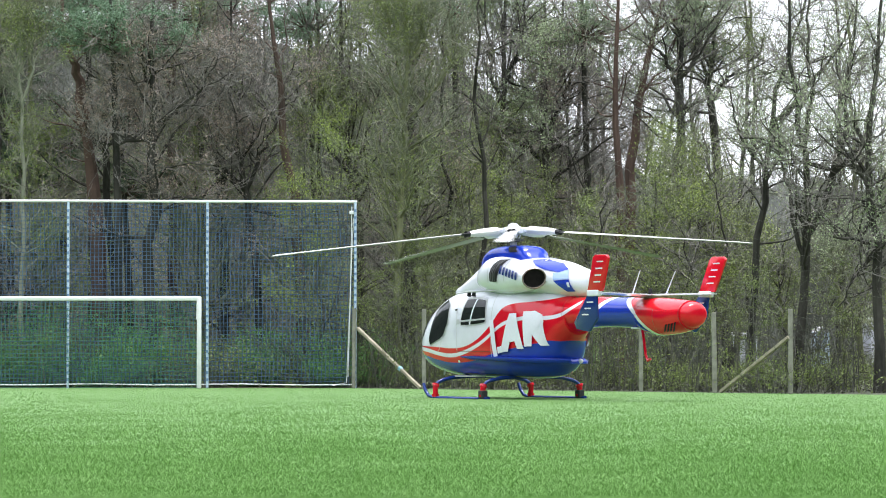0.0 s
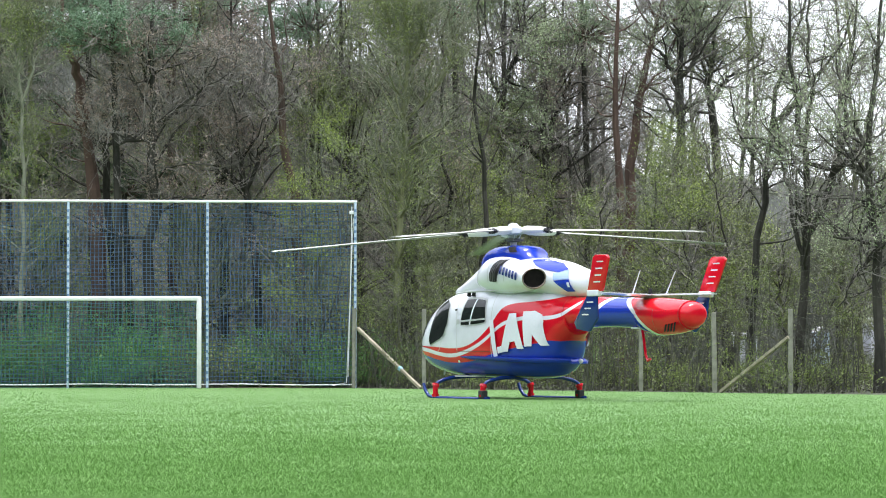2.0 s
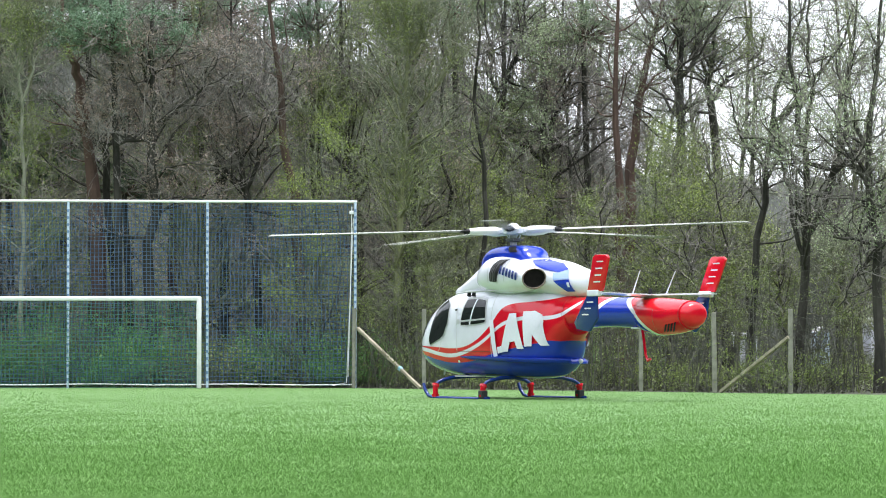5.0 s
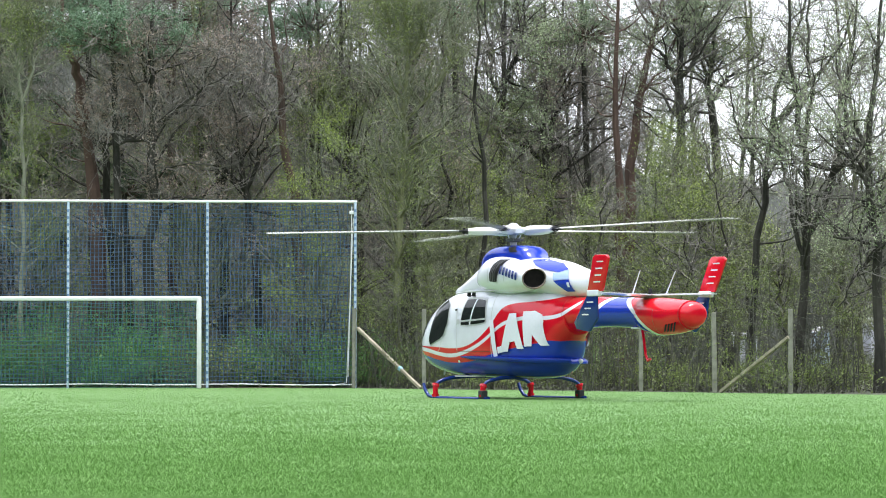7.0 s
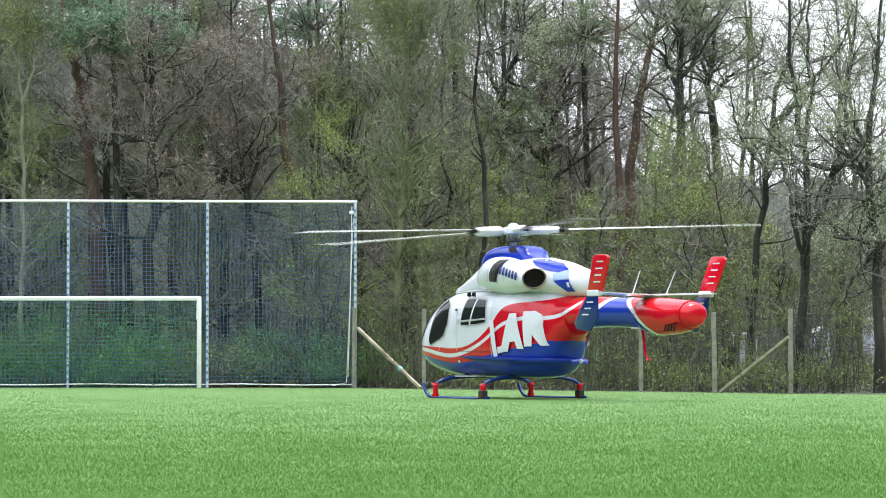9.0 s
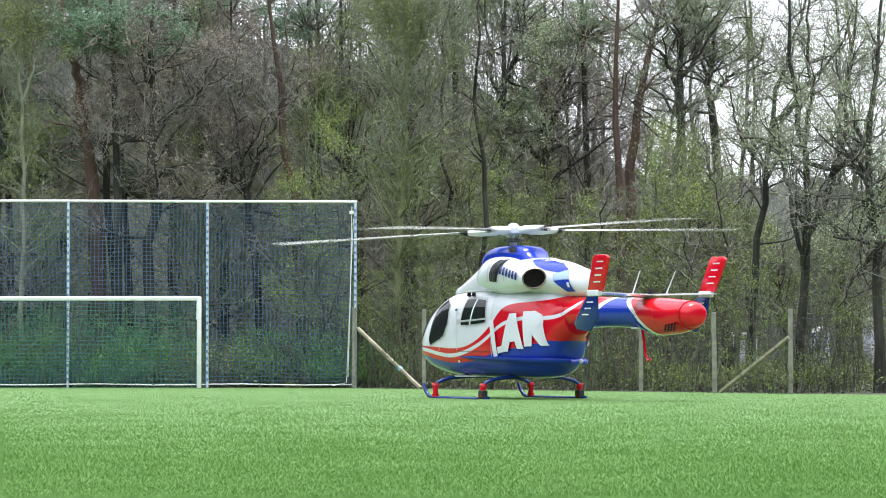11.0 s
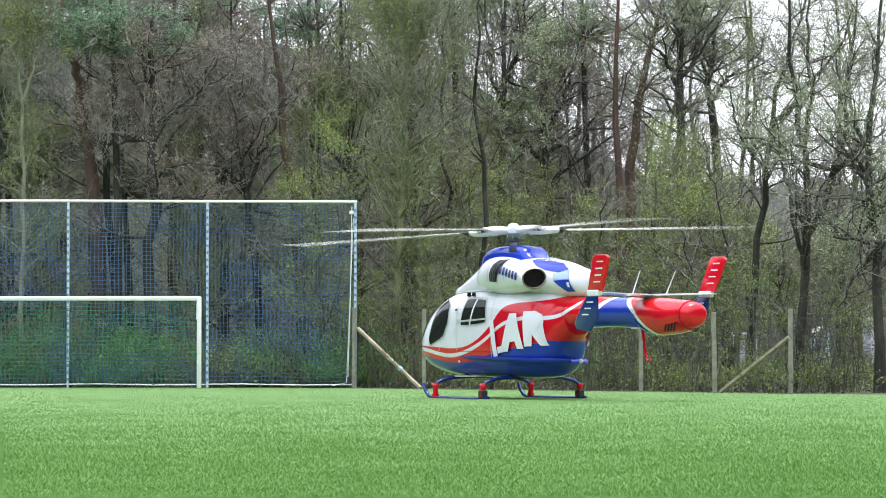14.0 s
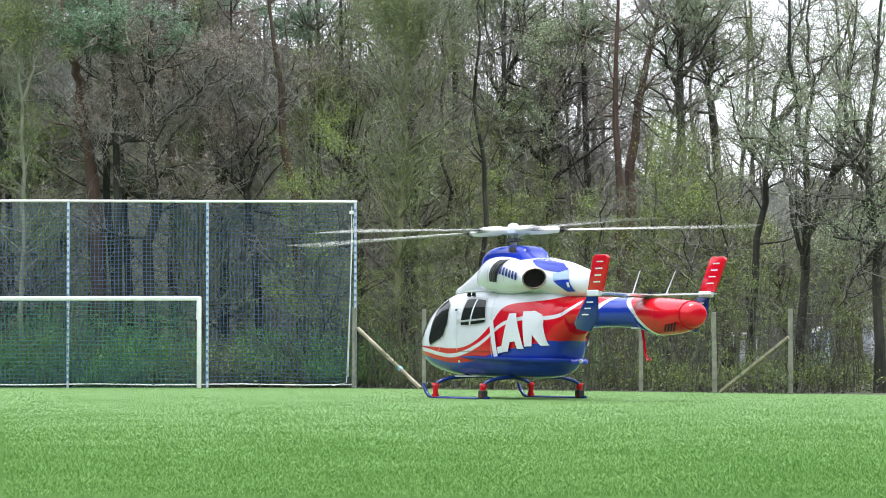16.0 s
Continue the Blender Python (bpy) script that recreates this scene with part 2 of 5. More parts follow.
def helicopter():
    heli = tagged(new("helicopter"), "white, red and blue rescue helicopter parked on grass, rotor turning", "helicopter")
    heli.matrix_world = HELI
    st = spline([(x, 0, b + (t - b) * 0.42, w, (t - b) * 0.58, (t - b) * 0.42, float(np.interp(x, (-2.4, -1.5, -0.6, 1.5, 2.3, 3.06), (2.1, 2.6, 3.3, 3.3, 2.7, 2.2)))) for x, b, t, w in BODY], 4)
    bm = bmesh.new()
    loft(bm, st, 56)
    bvh = BVHTree.FromBMesh(bm)
    fuselage = part("fuselage", bm, livery_paint, heli, "glossy white cabin, red flank and blue belly", 50)

    # tail boom and thruster
    bm = bmesh.new()
    loft(bm, [(-2.3, 0, 1.72, 0.37, 0.385, 0.385, 2), (-3.0, 0, 1.75, 0.33, 0.34, 0.297, 2)], 32)
    part("boom_root", bm, livery_paint, heli, "red root of the tail boom", 40)
    bm = bmesh.new()
    loft(bm, [(-2.98, 0, 1.75, 0.333, 0.342, 0.300, 2), (-3.5, 0, 1.765, 0.305, 0.31, 0.295, 2), (-4.0, 0, 1.77, 0.290, 0.288, 0.308, 2), (-5.1, 0, 1.75, 0.285, 0.285, 0.33, 2)], 32)
    part("tail_boom", bm, boom_paint, heli, "blue tail boom", 40)
    bm = bmesh.new()
    loft(bm, spline([(-4.75, 0, 1.74, 0.24, 0.24, 0.30, 2), (-5.05, 0, 1.72, 0.33, 0.31, 0.38, 2), (-5.5, 0, 1.69, 0.36, 0.34, 0.40, 2.1), (-6.1, 0, 1.69, 0.35, 0.30, 0.36, 2.1), (-6.45, 0, 1.70, 0.31, 0.26, 0.30, 2)], 3), 36)
    thruster = part("thruster", bm, boom_paint, heli, "red tail thruster housing", 40)
    bm = bmesh.new()
    loft(bm, spline([(-6.44, 0, 1.70, 0.295, 0.247, 0.285, 2), (-6.56, 0, 1.70, 0.27, 0.225, 0.26, 2), (-6.64, 0, 1.70, 0.20, 0.17, 0.19, 2), (-6.67, 0, 1.70, 0.06, 0.05, 0.05, 2)], 3), 32)
    part("tail_cone", bm, red_paint, thruster, "rounded red end cap", 50)
    for k in range(4):
        bm = bmesh.new()
        box(bm, 0.055, 0.012, 0.24, pose(-6.02 - 0.10 * k, 0.318, 1.47, 22, 24, 0))
        part("louvre", bm, recess_shade, thruster, "black slanted louvre")

    # engine nacelles, mast fairing, tail fairing
    bm = bmesh.new()
    loft(bm, spline([(1.85, 0, 2.20, 0.2, 0.06, 0.1, 2), (1.6, 0, 2.24, 0.45, 0.13, 0.15, 2.2), (1.25, 0, 2.29, 0.52, 0.22, 0.2, 2.3), (0.9, 0, 2.36, 0.55, 0.33, 0.25, 2.4), (0.5, 0, 2.44, 0.58, 0.42, 0.3, 2.4), (-0.4, 0, 2.52, 0.62, 0.38, 0.4, 2.4), (-1.0, 0, 2.50, 0.60, 0.42, 0.4, 2.4),
                     (-1.6, 0, 2.46, 0.52, 0.42, 0.36, 2.1), (-2.2, 0, 2.40, 0.38, 0.40, 0.32, 1.8), (-2.7, 0, 2.34, 0.22, 0.34, 0.26, 1.7), (-3.05, 0, 2.30, 0.08, 0.27, 0.2, 1.7), (-3.15, 0, 2.30, 0.03, 0.15, 0.1, 1.7)], 3), 44)
    deck_bvh = BVHTree.FromBMesh(bm)
    deck = part("engine_cowling", bm, white_paint, heli, "white engine cowling", 50)
    for side in (1, -1):
        bm = bmesh.new()
        loft(bm, spline([(0.50, side * 0.34, 2.44, 0.10, 0.12, 0.1, 2), (0.36, side * 0.42, 2.48, 0.26, 0.30, 0.2, 2), (-0.05, side * 0.50, 2.55, 0.33, 0.38, 0.34, 2.1), (-0.6, side * 0.54, 2.55, 0.34, 0.39, 0.38, 2.1),
                         (-1.1, side * 0.55, 2.52, 0.31, 0.34, 0.34, 2), (-1.5, side * 0.57, 2.48, 0.27, 0.27, 0.27, 2), (-1.72, side * 0.60, 2.46, 0.21, 0.21, 0.21, 2)], 4), 36)
        nac_bvh = BVHTree.FromBMesh(bm)
        bmesh.ops.delete(bm, geom=[f for f in bm.faces if len(f.verts) > 4 and f.calc_center_median().x < -1], context="FACES_ONLY")
        nac = part("nacelle", bm, white_paint, heli, "white engine nacelle", 50)
        bm = bmesh.new()
        turn = pose(-1.80, side * 0.645, 2.47, 0, 0, -side * 24) @ pose(0, 0, 0, -side * 12, 0, 0)
        rings = []
        for rr, dx in ((0.22, 0.20), (0.258, -0.04), (0.242, -0.055), (0.222, -0.036)):
            rings.append([bm.verts.new(turn @ Vector((dx, rr * math.cos(a), rr * 0.83 * math.sin(a)))) for a in [2 * math.pi * k / 28 for k in range(28)]])
        for a, b in zip(rings, rings[1:]):
            for k in range(28):
                bm.faces.new((a[k], a[(k + 1) % 28], b[(k + 1) % 28], b[k]))
        pipe = part("exhaust_pipe", bm, burnt_metal, nac, "burnt metal lip of the oval exhaust", 40)
        bm = bmesh.new()
        rings = [[bm.verts.new(turn @ Vector((dx, rr * math.cos(a), rr * 0.83 * math.sin(a)))) for a in [2 * math.pi * k / 28 for k in range(28)]] for rr, dx in ((0.224, -0.038), (0.195, -0.012), (0.10, -0.006))]
        for a, b in zip(rings, rings[1:]):
            for k in range(28):
                bm.faces.new((a[k], a[(k + 1) % 28], b[(k + 1) % 28], b[k]))
        bm.faces.new(rings[-1])
        part("exhaust_bore", bm, recess_shade, pipe, "sooty black inside of the exhaust, shade of its depth painted in", 40)
        bm = bmesh.new()
        patch(bm, nac_bvh, [(-0.46, 2.43), (-0.46, 2.6), (-0.54, 2.78), (-0.66, 2.88), (-0.93, 2.88), (-0.82, 2.75), (-0.75, 2.6), (-0.73, 2.41)], side, 0.010)
        grille = part("air_intake", bm, dark_metal, nac, "black grille of the engine intake")
        for k in range(3):
            x = -0.535 - 0.07 * k
            bm = bmesh.new()
            patch(bm, nac_bvh, [(x, 2.43), (x, 2.6), (x - 0.07, 2.77), (x - 0.17, 2.87), (x - 0.19, 2.87), (x - 0.09, 2.76), (x - 0.022, 2.6), (x - 0.022, 2.43)], side, 0.018)
            part("slat", bm, grey_metal, grille)
        for k in range(6):
            x, zt = -0.84 - 0.112 * k, 2.745 - 0.028 * k
            bm = bmesh.new()
            patch(bm, nac_bvh, [(x, zt - 0.16), (x - 0.068, zt - 0.175), (x - 0.068, zt - 0.015), (x, zt)], side, 0.012)
            part("marking_bar", bm, navy_paint, nac)
        for x in (-0.98, -0.36):
            bm = bmesh.new()
            patch(bm, nac_bvh, [(x, 2.40), (x - 0.02, 2.40), (x - 0.02, 2.86), (x, 2.86)], side, 0.006)
            part("panel_seam", bm, grey_paint, nac)
        bm = bmesh.new()
        patch(bm, deck_bvh, [(-1.24, 2.87), (-1.48, 2.89), (-2.16, 2.78), (-2.43, 2.65), (-2.23, 2.59), (-1.85, 2.65), (-1.54, 2.74)], side, 0.008)
        part("blue_panel", bm, blue_paint, deck, "blue painted panel")
        bm = bmesh.new()
        patch(bm, deck_bvh, [(-2.15, 2.42), (-2.54, 2.44), (-2.66, 2.19), (-2.44, 2.19)], side, 0.010)
        part("blue_panel", bm, blue_paint, deck, "blue painted panel")
        bm = bmesh.new()
        patch(bm, deck_bvh, [(-2.10, 2.575), (-2.23, 2.585), (-2.45, 2.64), (-2.535, 2.45), (-2.15, 2.43)], side, 0.010)
        part("pale_panel", bm, pale_blue_paint, deck, "pale blue painted panel")
        bm = bmesh.new()
        patch(bm, deck_bvh, soften([(-2.50, 2.38), (-2.56, 2.38), (-2.58, 2.28), (-2.52, 2.28)]), side, 0.016)
        part("fuel_cap", bm, white_paint, deck, "small white filler cap")
    bm = bmesh.new()
    loft(bm, spline([(0.85, 0, 2.62, 0.22, 0.12, 0.2, 3), (0.70, 0, 2.78, 0.36, 0.22, 0.3, 3), (0.40, 0, 2.88, 0.40, 0.29, 0.3, 3.2), (-0.2, 0, 2.90, 0.40, 0.30, 0.3, 3.2), (-0.75, 0, 2.89, 0.36, 0.27, 0.3, 3), (-0.92, 0, 2.80, 0.32, 0.22, 0.3, 3), (-1.2, 0, 2.7, 0.24, 0.18, 0.2, 3)], 3), 36)
    mast_bvh = BVHTree.FromBMesh(bm)
    fairing = part("mast_fairing", bm, blue_paint, heli, "blue rotor mast fairing", 50)
    bm = bmesh.new()
    patch(bm, mast_bvh, [(-0.31, 3.16), (-0.52, 3.17), (-0.72, 3.04), (-0.46, 3.04)], 1, 0.008)
    part("vent", bm, dark_metal, fairing, "dark vent slot")

    # cabin glass and doors
    def skin(name, outline, mat, side, label, lift=0.006, parent=fuselage):
        bm = bmesh.new()
        patch(bm, bvh, outline, side, lift)
        return part(name, bm, mat, parent, label, 40)

    def rim(outline, width):
        """A ring of strips round an outline, as a frame."""
        cx, cz = sum(q[0] for q in outline) / len(outline), sum(q[1] for q in outline) / len(outline)
        big = []
        for x, z in outline:
            d = math.hypot(x - cx, z - cz)
            big.append((cx + (x - cx) * (1 + width / d), cz + (z - cz) * (1 + width / d)))
        return big

    cabin_win = soften([(0.65, 2.09), (-0.12, 2.06), (-0.24, 1.58), (0.77, 1.52)])
    door_win = soften([(1.55, 2.09), (1.32, 1.97), (1.3, 1.61), (1.51, 1.29), (2.11, 1.12), (2.17, 1.25), (2.04, 1.59), (1.89, 1.91)])
    for side in (1, -1):
        skin("window_frame", rim(cabin_win, 0.045), grey_paint, side, "grey cabin window frame", 0.004)
        w = skin("cabin_window", cabin_win, glass, side, "dark tinted cabin window", 0.008)
        skin("window_bar", [(0.265, 2.075), (0.219, 2.073), (0.346, 1.545), (0.406, 1.542)], white_paint, side, "", 0.012, w)
        skin("window_bar", [(0.746, 1.634), (-0.216, 1.676), (-0.224, 1.642), (0.754, 1.594)], grey_paint, side, "", 0.014, w)
        skin("window_frame", rim(door_win, 0.035), grey_paint, side, "dark seal of the door window", 0.004)
        skin("door_window", door_win, glass, side, "dark curved cockpit door window", 0.008)
        for x0, z0, sx, sz in ((1.04, 1.84, 0.10, 0.035), (1.09, 1.34, 0.09, 0.10), (0.15, 1.36, 0.08, 0.05), (1.61, 1.26, 0.10, 0.03), (0.9, 0.75, 0.06, 0.045)):
            skin("latch", [(x0, z0), (x0 - sx, z0), (x0 - sx, z0 + sz), (x0, z0 + sz)], dark_metal if z0 > 1.4 else white_paint, side, "small door latch", 0.008)
        skin("door_seam", [(0.98, 2.2), (0.965, 2.2), (0.90, 1.0), (0.915, 1.0)], grey_paint, side, "", 0.003)
        skin("door_seam", [(-0.42, 2.2), (-0.435, 2.2), (-0.46, 0.86), (-0.445, 0.86)], grey_paint, side, "", 0.003)
        # white emblem in plain slanted shapes on the red flank
        for shape in EMBLEM:
            bm = bmesh.new()
            patch(bm, bvh, shape, side, 0.026, 0.028)
            bmesh.ops.triangulate(bm, faces=bm.faces[:])
            bm.normal_update()
            for f in bm.faces:
                f.smooth = True
                if f.normal.y * side < 0:
                    f.normal_flip()
            shape_ob = part("emblem_shape", bm, decal_white, fuselage, "white slanted emblem shape")
            round_off = []
            for v in shape_ob.data.vertices:
                near = [bvh.find_nearest(v.co + Vector(q))[1] for q in ((0.07, 0, 0), (-0.07, 0, 0), (0, 0, 0.07), (0, 0, -0.07))]
                round_off.append(tuple(sum(near, Vector()).normalized()))
            shape_ob.data.normals_split_custom_set_from_vertices(round_off)
    # windscreen panes
    for side in (1, -1):
        bm = bmesh.new()
        pts = [(0.05, 1.24), (0.48, 1.20), (0.66, 1.32), (0.665, 1.62), (0.58, 1.84), (0.40, 1.96), (0.05, 2.0)]
        f = bm.faces.new([bm.verts.new((5, y * side, z)) for y, z in pts])
        bmesh.ops.triangulate(bm, faces=[f])
        for _ in range(4):
            bmesh.ops.subdivide_edges(bm, edges=bm.edges[:], cuts=1)
            bmesh.ops.triangulate(bm, faces=[g for g in bm.faces if len(g.verts) > 3])
        for v in bm.verts:
            hit = bvh.ray_cast(v.co, Vector((-1, 0, 0)))
            if hit[0]:
                v.co = hit[0] + hit[1] * 0.008
        part("windscreen", bm, glass, fuselage, "dark cockpit windscreen", 40)

    for x, zc, w, hu, hd in ((-2.42, 1.725, 0.372, 0.386, 0.386), (-3.02, 1.752, 0.335, 0.345, 0.302), (-5.62, 1.687, 0.364, 0.340, 0.402), (-6.43, 1.70, 0.318, 0.268, 0.308)):
        bm = bmesh.new()
        rings = []
        for dx in (0.006, -0.006):
            rings.append([bm.verts.new((x + dx, w * math.cos(a), zc + (hu if math.sin(a) > 0 else hd) * math.sin(a))) for a in [2 * math.pi * k / 40 for k in range(40)]])
        for k in range(40):
            bm.faces.new((rings[0][k], rings[0][(k + 1) % 40], rings[1][(k + 1) % 40], rings[1][k]))
        part("panel_joint", bm, joint_red, heli, "thin dark panel joint", 60)
    for side in (1, -1):
        bm = bmesh.new()
        tube(bm, [(1.15, side * 0.70, 2.20), (0.6, side * 0.735, 2.235), (-0.4, side * 0.735, 2.235), (-1.2, side * 0.66, 2.215)], 0.018, 8)
        part("roof_rail", bm, grey_paint, fuselage, "grey rail along the roof edge", 50)
        skin("panel_line", [(0.92, 1.66), (0.80, 1.66), (0.80, 1.56), (0.92, 1.56)], grey_paint, side, "small grey placard", 0.005)
        skin("panel_line", [(-1.0, 0.98), (-1.012, 0.98), (-1.012, 0.50), (-1.0, 0.50)], navy_paint, side, "", 0.005)
        skin("panel_line", [(1.55, 1.24), (1.538, 1.24), (1.70, 0.98), (1.712, 0.98)], grey_paint, side, "", 0.005)
        skin("panel_line", [(0.94, 0.99), (-0.44, 0.985), (-0.44, 0.975), (0.94, 0.98)], joint_red, side, "", 0.005)

    # side step, lights, belly fittings
    for side in (1, -1):
        bm = bmesh.new()
        tube(bm, [(0.75, side * 0.85, 0.87), (0.3, side * 0.88, 0.85), (-0.9, side * 0.86, 0.82), (-1.5, side * 0.76, 0.80), (-1.85, side * 0.60, 0.79), (-2.05, side * 0.40, 0.785), (-2.17, 0, 0.78)], [0.015, 0.05, 0.075, 0.075, 0.075, 0.07, 0.07], 10, True, 0.45)
        part("side_strake", bm, blue_paint, fuselage, "blue strake along the lower side", 50)
    bm = bmesh.new()
    bmesh.ops.create_uvsphere(bm, u_segments=10, v_segments=6, radius=0.05, matrix=pose(-2.16, -0.26, 0.785))
    part("tail_light", bm, white_paint, fuselage, "small white lamp cap", 60)
    bm = bmesh.new()
    tube(bm, [(2.2, 0.35, 0.60), (2.22, 0.36, 0.49)], 0.02, 8)
    part("antenna", bm, white_paint, fuselage, "short white belly aerial")
    bm = bmesh.new()
    box(bm, 0.9, 0.22, 0.03, pose(0.75, 0.62, 0.46), 0.01)
    part("step", bm, grey_paint, fuselage, "grey boarding step")
    for x, y in ((0.66, 0.69), (0.46, 0.70)):
        bm = bmesh.new()
        tube(bm, [(x, y, 2.14), (x - 0.02, y, 2.215), (x - 0.05, y, 2.23)], [0.05, 0.04, 0.02], 8)
        part("roof_fitting", bm, dark_metal, fuselage, "small dark roof fitting", 60)

    # landing gear
    for side in (1, -1):
        y = 1.19 * side
        bm = bmesh.new()
        tube(bm, [(-0.92, y, 0.022), (-0.8, y, 0.008), (1.25, y, 0.008), (1.48, y, 0.05), (1.62, y, 0.17), (1.69, y, 0.30)], 0.038, 10)
        skid = part("skid", bm, navy_paint, heli, "dark blue landing skid", 40)
        for x in (1.20, -0.70):
            bm = bmesh.new()
            tube(bm, [(x, y, 0.03), (x, y, 0.10), (x, y, 0.22), (x, y * 0.98, 0.31)], [0.07, 0.058, 0.058, 0.062], 12)
            tube(bm, [(x, y, 0.05), (x, y, 0.09)], 0.08, 12)
            tube(bm, [(x, y, 0.25), (x, y * 0.985, 0.29)], 0.08, 12)
            part("skid_saddle", bm, red_paint, skid, "red skid saddle", 40)
        bm = bmesh.new()
        box(bm, 0.17, 0.14, 0.17, pose(-0.70, y, 0.095), 0.02)
        part("skid_pad", bm, rubber, skid, "black rubber skid pad")
    for x in (1.20, -0.70):
        bm = bmesh.new()
        half = [(x, 1.165, 0.28), (x, 1.12, 0.335), (x, 1.0, 0.385), (x, 0.75, 0.435), (x, 0.4, 0.455), (x, 0.0, 0.46)]
        tube(bm, half + [(a, -b, c) for a, b, c in half[-2::-1]], 0.040, 10)
        part("cross_tube", bm, navy_paint, heli, "blue landing gear cross tube", 40)

    # stabiliser with end fins
    bm = bmesh.new()
    loft_y(bm, [(-1.32, -5.22, 2.115, 0.44, 0.05), (0.0, -5.05, 2.08, 0.50, 0.06), (1.32, -5.22, 2.115, 0.44, 0.05)])
    stab = part("stabiliser", bm, white_paint, heli, "white horizontal stabiliser", 40)
    for side in (1, -1):
        y = 1.33 * side
        bm = bmesh.new()
        fin_blade(bm, y, side, [(-5.36, 2.15), (-4.84, 2.15), (-5.12, 2.80), (-5.20, 2.86), (-5.60, 2.85), (-5.66, 2.79)], 0.06)
        fin = part("upper_fin", bm, red_paint, heli, "red upper tail fin", 30)
        for k in range(4):
            z = 2.33 + 0.13 * k
            x = -5.14 - 0.29 * (z - 2.15) / 0.7
            for face in (1, -1):
                bm = bmesh.new()
                box(bm, 0.22, 0.008, 0.024, pose(x, y + side * 0.09 * (z - 2.15) + face * 0.033, z))
                part("marking_bar", bm, white_paint, fin)
        bm = bmesh.new()
        fin_blade(bm, y, side, [(-5.16, 2.09), (-4.84, 2.09), (-4.30, 1.55), (-4.36, 1.42), (-4.80, 1.36), (-5.12, 1.62)], 0.06, -1)
        fin = part("lower_fin", bm, navy_paint, heli, "dark blue lower tail fin", 30)
        for k in range(3):
            for face in (1, -1):
                bm = bmesh.new()
                box(bm, 0.22, 0.008, 0.024, pose(-4.93 + 0.10 * k, y + side * 0.09 * (-0.16 - 0.12 * k) + face * 0.033, 1.94 - 0.12 * k))
                part("marking_bar", bm, white_paint, fin)
        bm = bmesh.new()
        box(bm, 0.42, 0.10, 0.13, pose(-5.05, y, 2.115), 0.03)
        part("fin_joint", bm, white_paint, stab, "white fin joint")
        bm = bmesh.new()
        tube(bm, [(-5.0, side * 0.40, 2.1), (-5.30, side * 0.42, 2.56)], [0.014, 0.008], 8)
        part("antenna", bm, white_paint, stab, "white whip aerial")
    bm = bmesh.new()
    tube(bm, [(-5.05, 0, 2.09), (-5.05, 0, 2.15), (-5.05, 0, 2.20), (-5.05, 0, 2.225)], [0.045, 0.04, 0.032, 0.015], 12)
    part("beacon", bm, dark_metal, stab, "small dark beacon lens", 50)
    bm = bmesh.new()
    tube(bm, [(-4.75, 0, 1.50), (-4.80, 0, 1.25), (-4.88, 0, 0.90), (-4.95, 0, 0.80), (-5.05, 0, 0.83)], [0.03, 0.028, 0.026, 0.03, 0.022], 8)
    part("tail_skid", bm, red_paint, heli, "red bent tail skid", 40)
    bm = bmesh.new()
    box(bm, 0.35, 0.3, 0.03, pose(-4.75, 0, 1.44), 0.01)
    part("tail_plate", bm, white_paint, heli, "small white plate under the boom")

    # rotor
    bm = bmesh.new()
    tube(bm, [(0, 0, 3.10), (0, 0, 3.46)], [0.075, 0.065], 16)
    mast = part("rotor_mast", bm, grey_paint, heli, "grey rotor mast", 40)
    bm = bmesh.new()
    tube(bm, [(0, 0, 3.27), (0, 0, 3.29), (0, 0, 3.34), (0, 0, 3.36)], [0.10, 0.15, 0.15, 0.10], 18)
    for k in range(3):
        box(bm, 0.10, 0.05, 0.05, pose(0, 0, 3.315, 0, 0, 120 * k + 20) @ pose(0.17, 0, 0), 0.01)
    part("swashplate", bm, grey_metal, mast, "dark swashplate round the mast", 40)
    bm = bmesh.new()
    tube(bm, [(0, 0, -0.10), (0, 0, -0.06), (0, 0, 0.05), (0, 0, 0.09)], [0.12, 0.26, 0.26, 0.14], 24)
    tube(bm, [(0, 0, 0.08), (0, 0, 0.14), (0, 0, 0.16)], [0.12, 0.10, 0.04], 16)
    for k in range(5):
        box(bm, 0.34, 0.16, 0.10, pose(0, 0, 0, 0, 0, 72 * k) @ pose(0.30, 0, 0), 0.02)
    for k in range(5):
        m = pose(0, 0, 0, 0, 0, 72 * k + 24)
        tube(bm, [m @ Vector((0.10, 0, -0.20)), m @ Vector((0.17, 0.05, -0.03))], 0.012, 6)
    rotor = part("rotor", bm, white_paint, heli, "white five-bladed rotor head", 40)
    blades = []
    for k in range(5):
        bm = bmesh.new()
        prof = [(0.00, 0.0, 0.07, 0.06), (0.08, 0.0, 0.15, 0.09), (0.40, 0.0, 0.15, 0.085), (0.66, 0.0, 0.12, 0.06), (0.78, 0, 0.10, 0.035)]
        for (x0, y0, w0, h0), (x1, y1, w1, h1) in zip(prof, prof[1:]):
            a = [bm.verts.new((x0, w0 * math.cos(q), h0 * math.sin(q))) for q in [math.pi * 2 * j / 12 for j in range(12)]]
            b = [bm.verts.new((x1, w1 * math.cos(q), h1 * math.sin(q))) for q in [math.pi * 2 * j / 12 for j in range(12)]]
            for j in range(12):
                bm.faces.new((a[j], a[(j + 1) % 12], b[(j + 1) % 12], b[j]))
        bmesh.ops.remove_doubles(bm, verts=bm.verts, dist=0.0005)
        n = 14
        rows = []
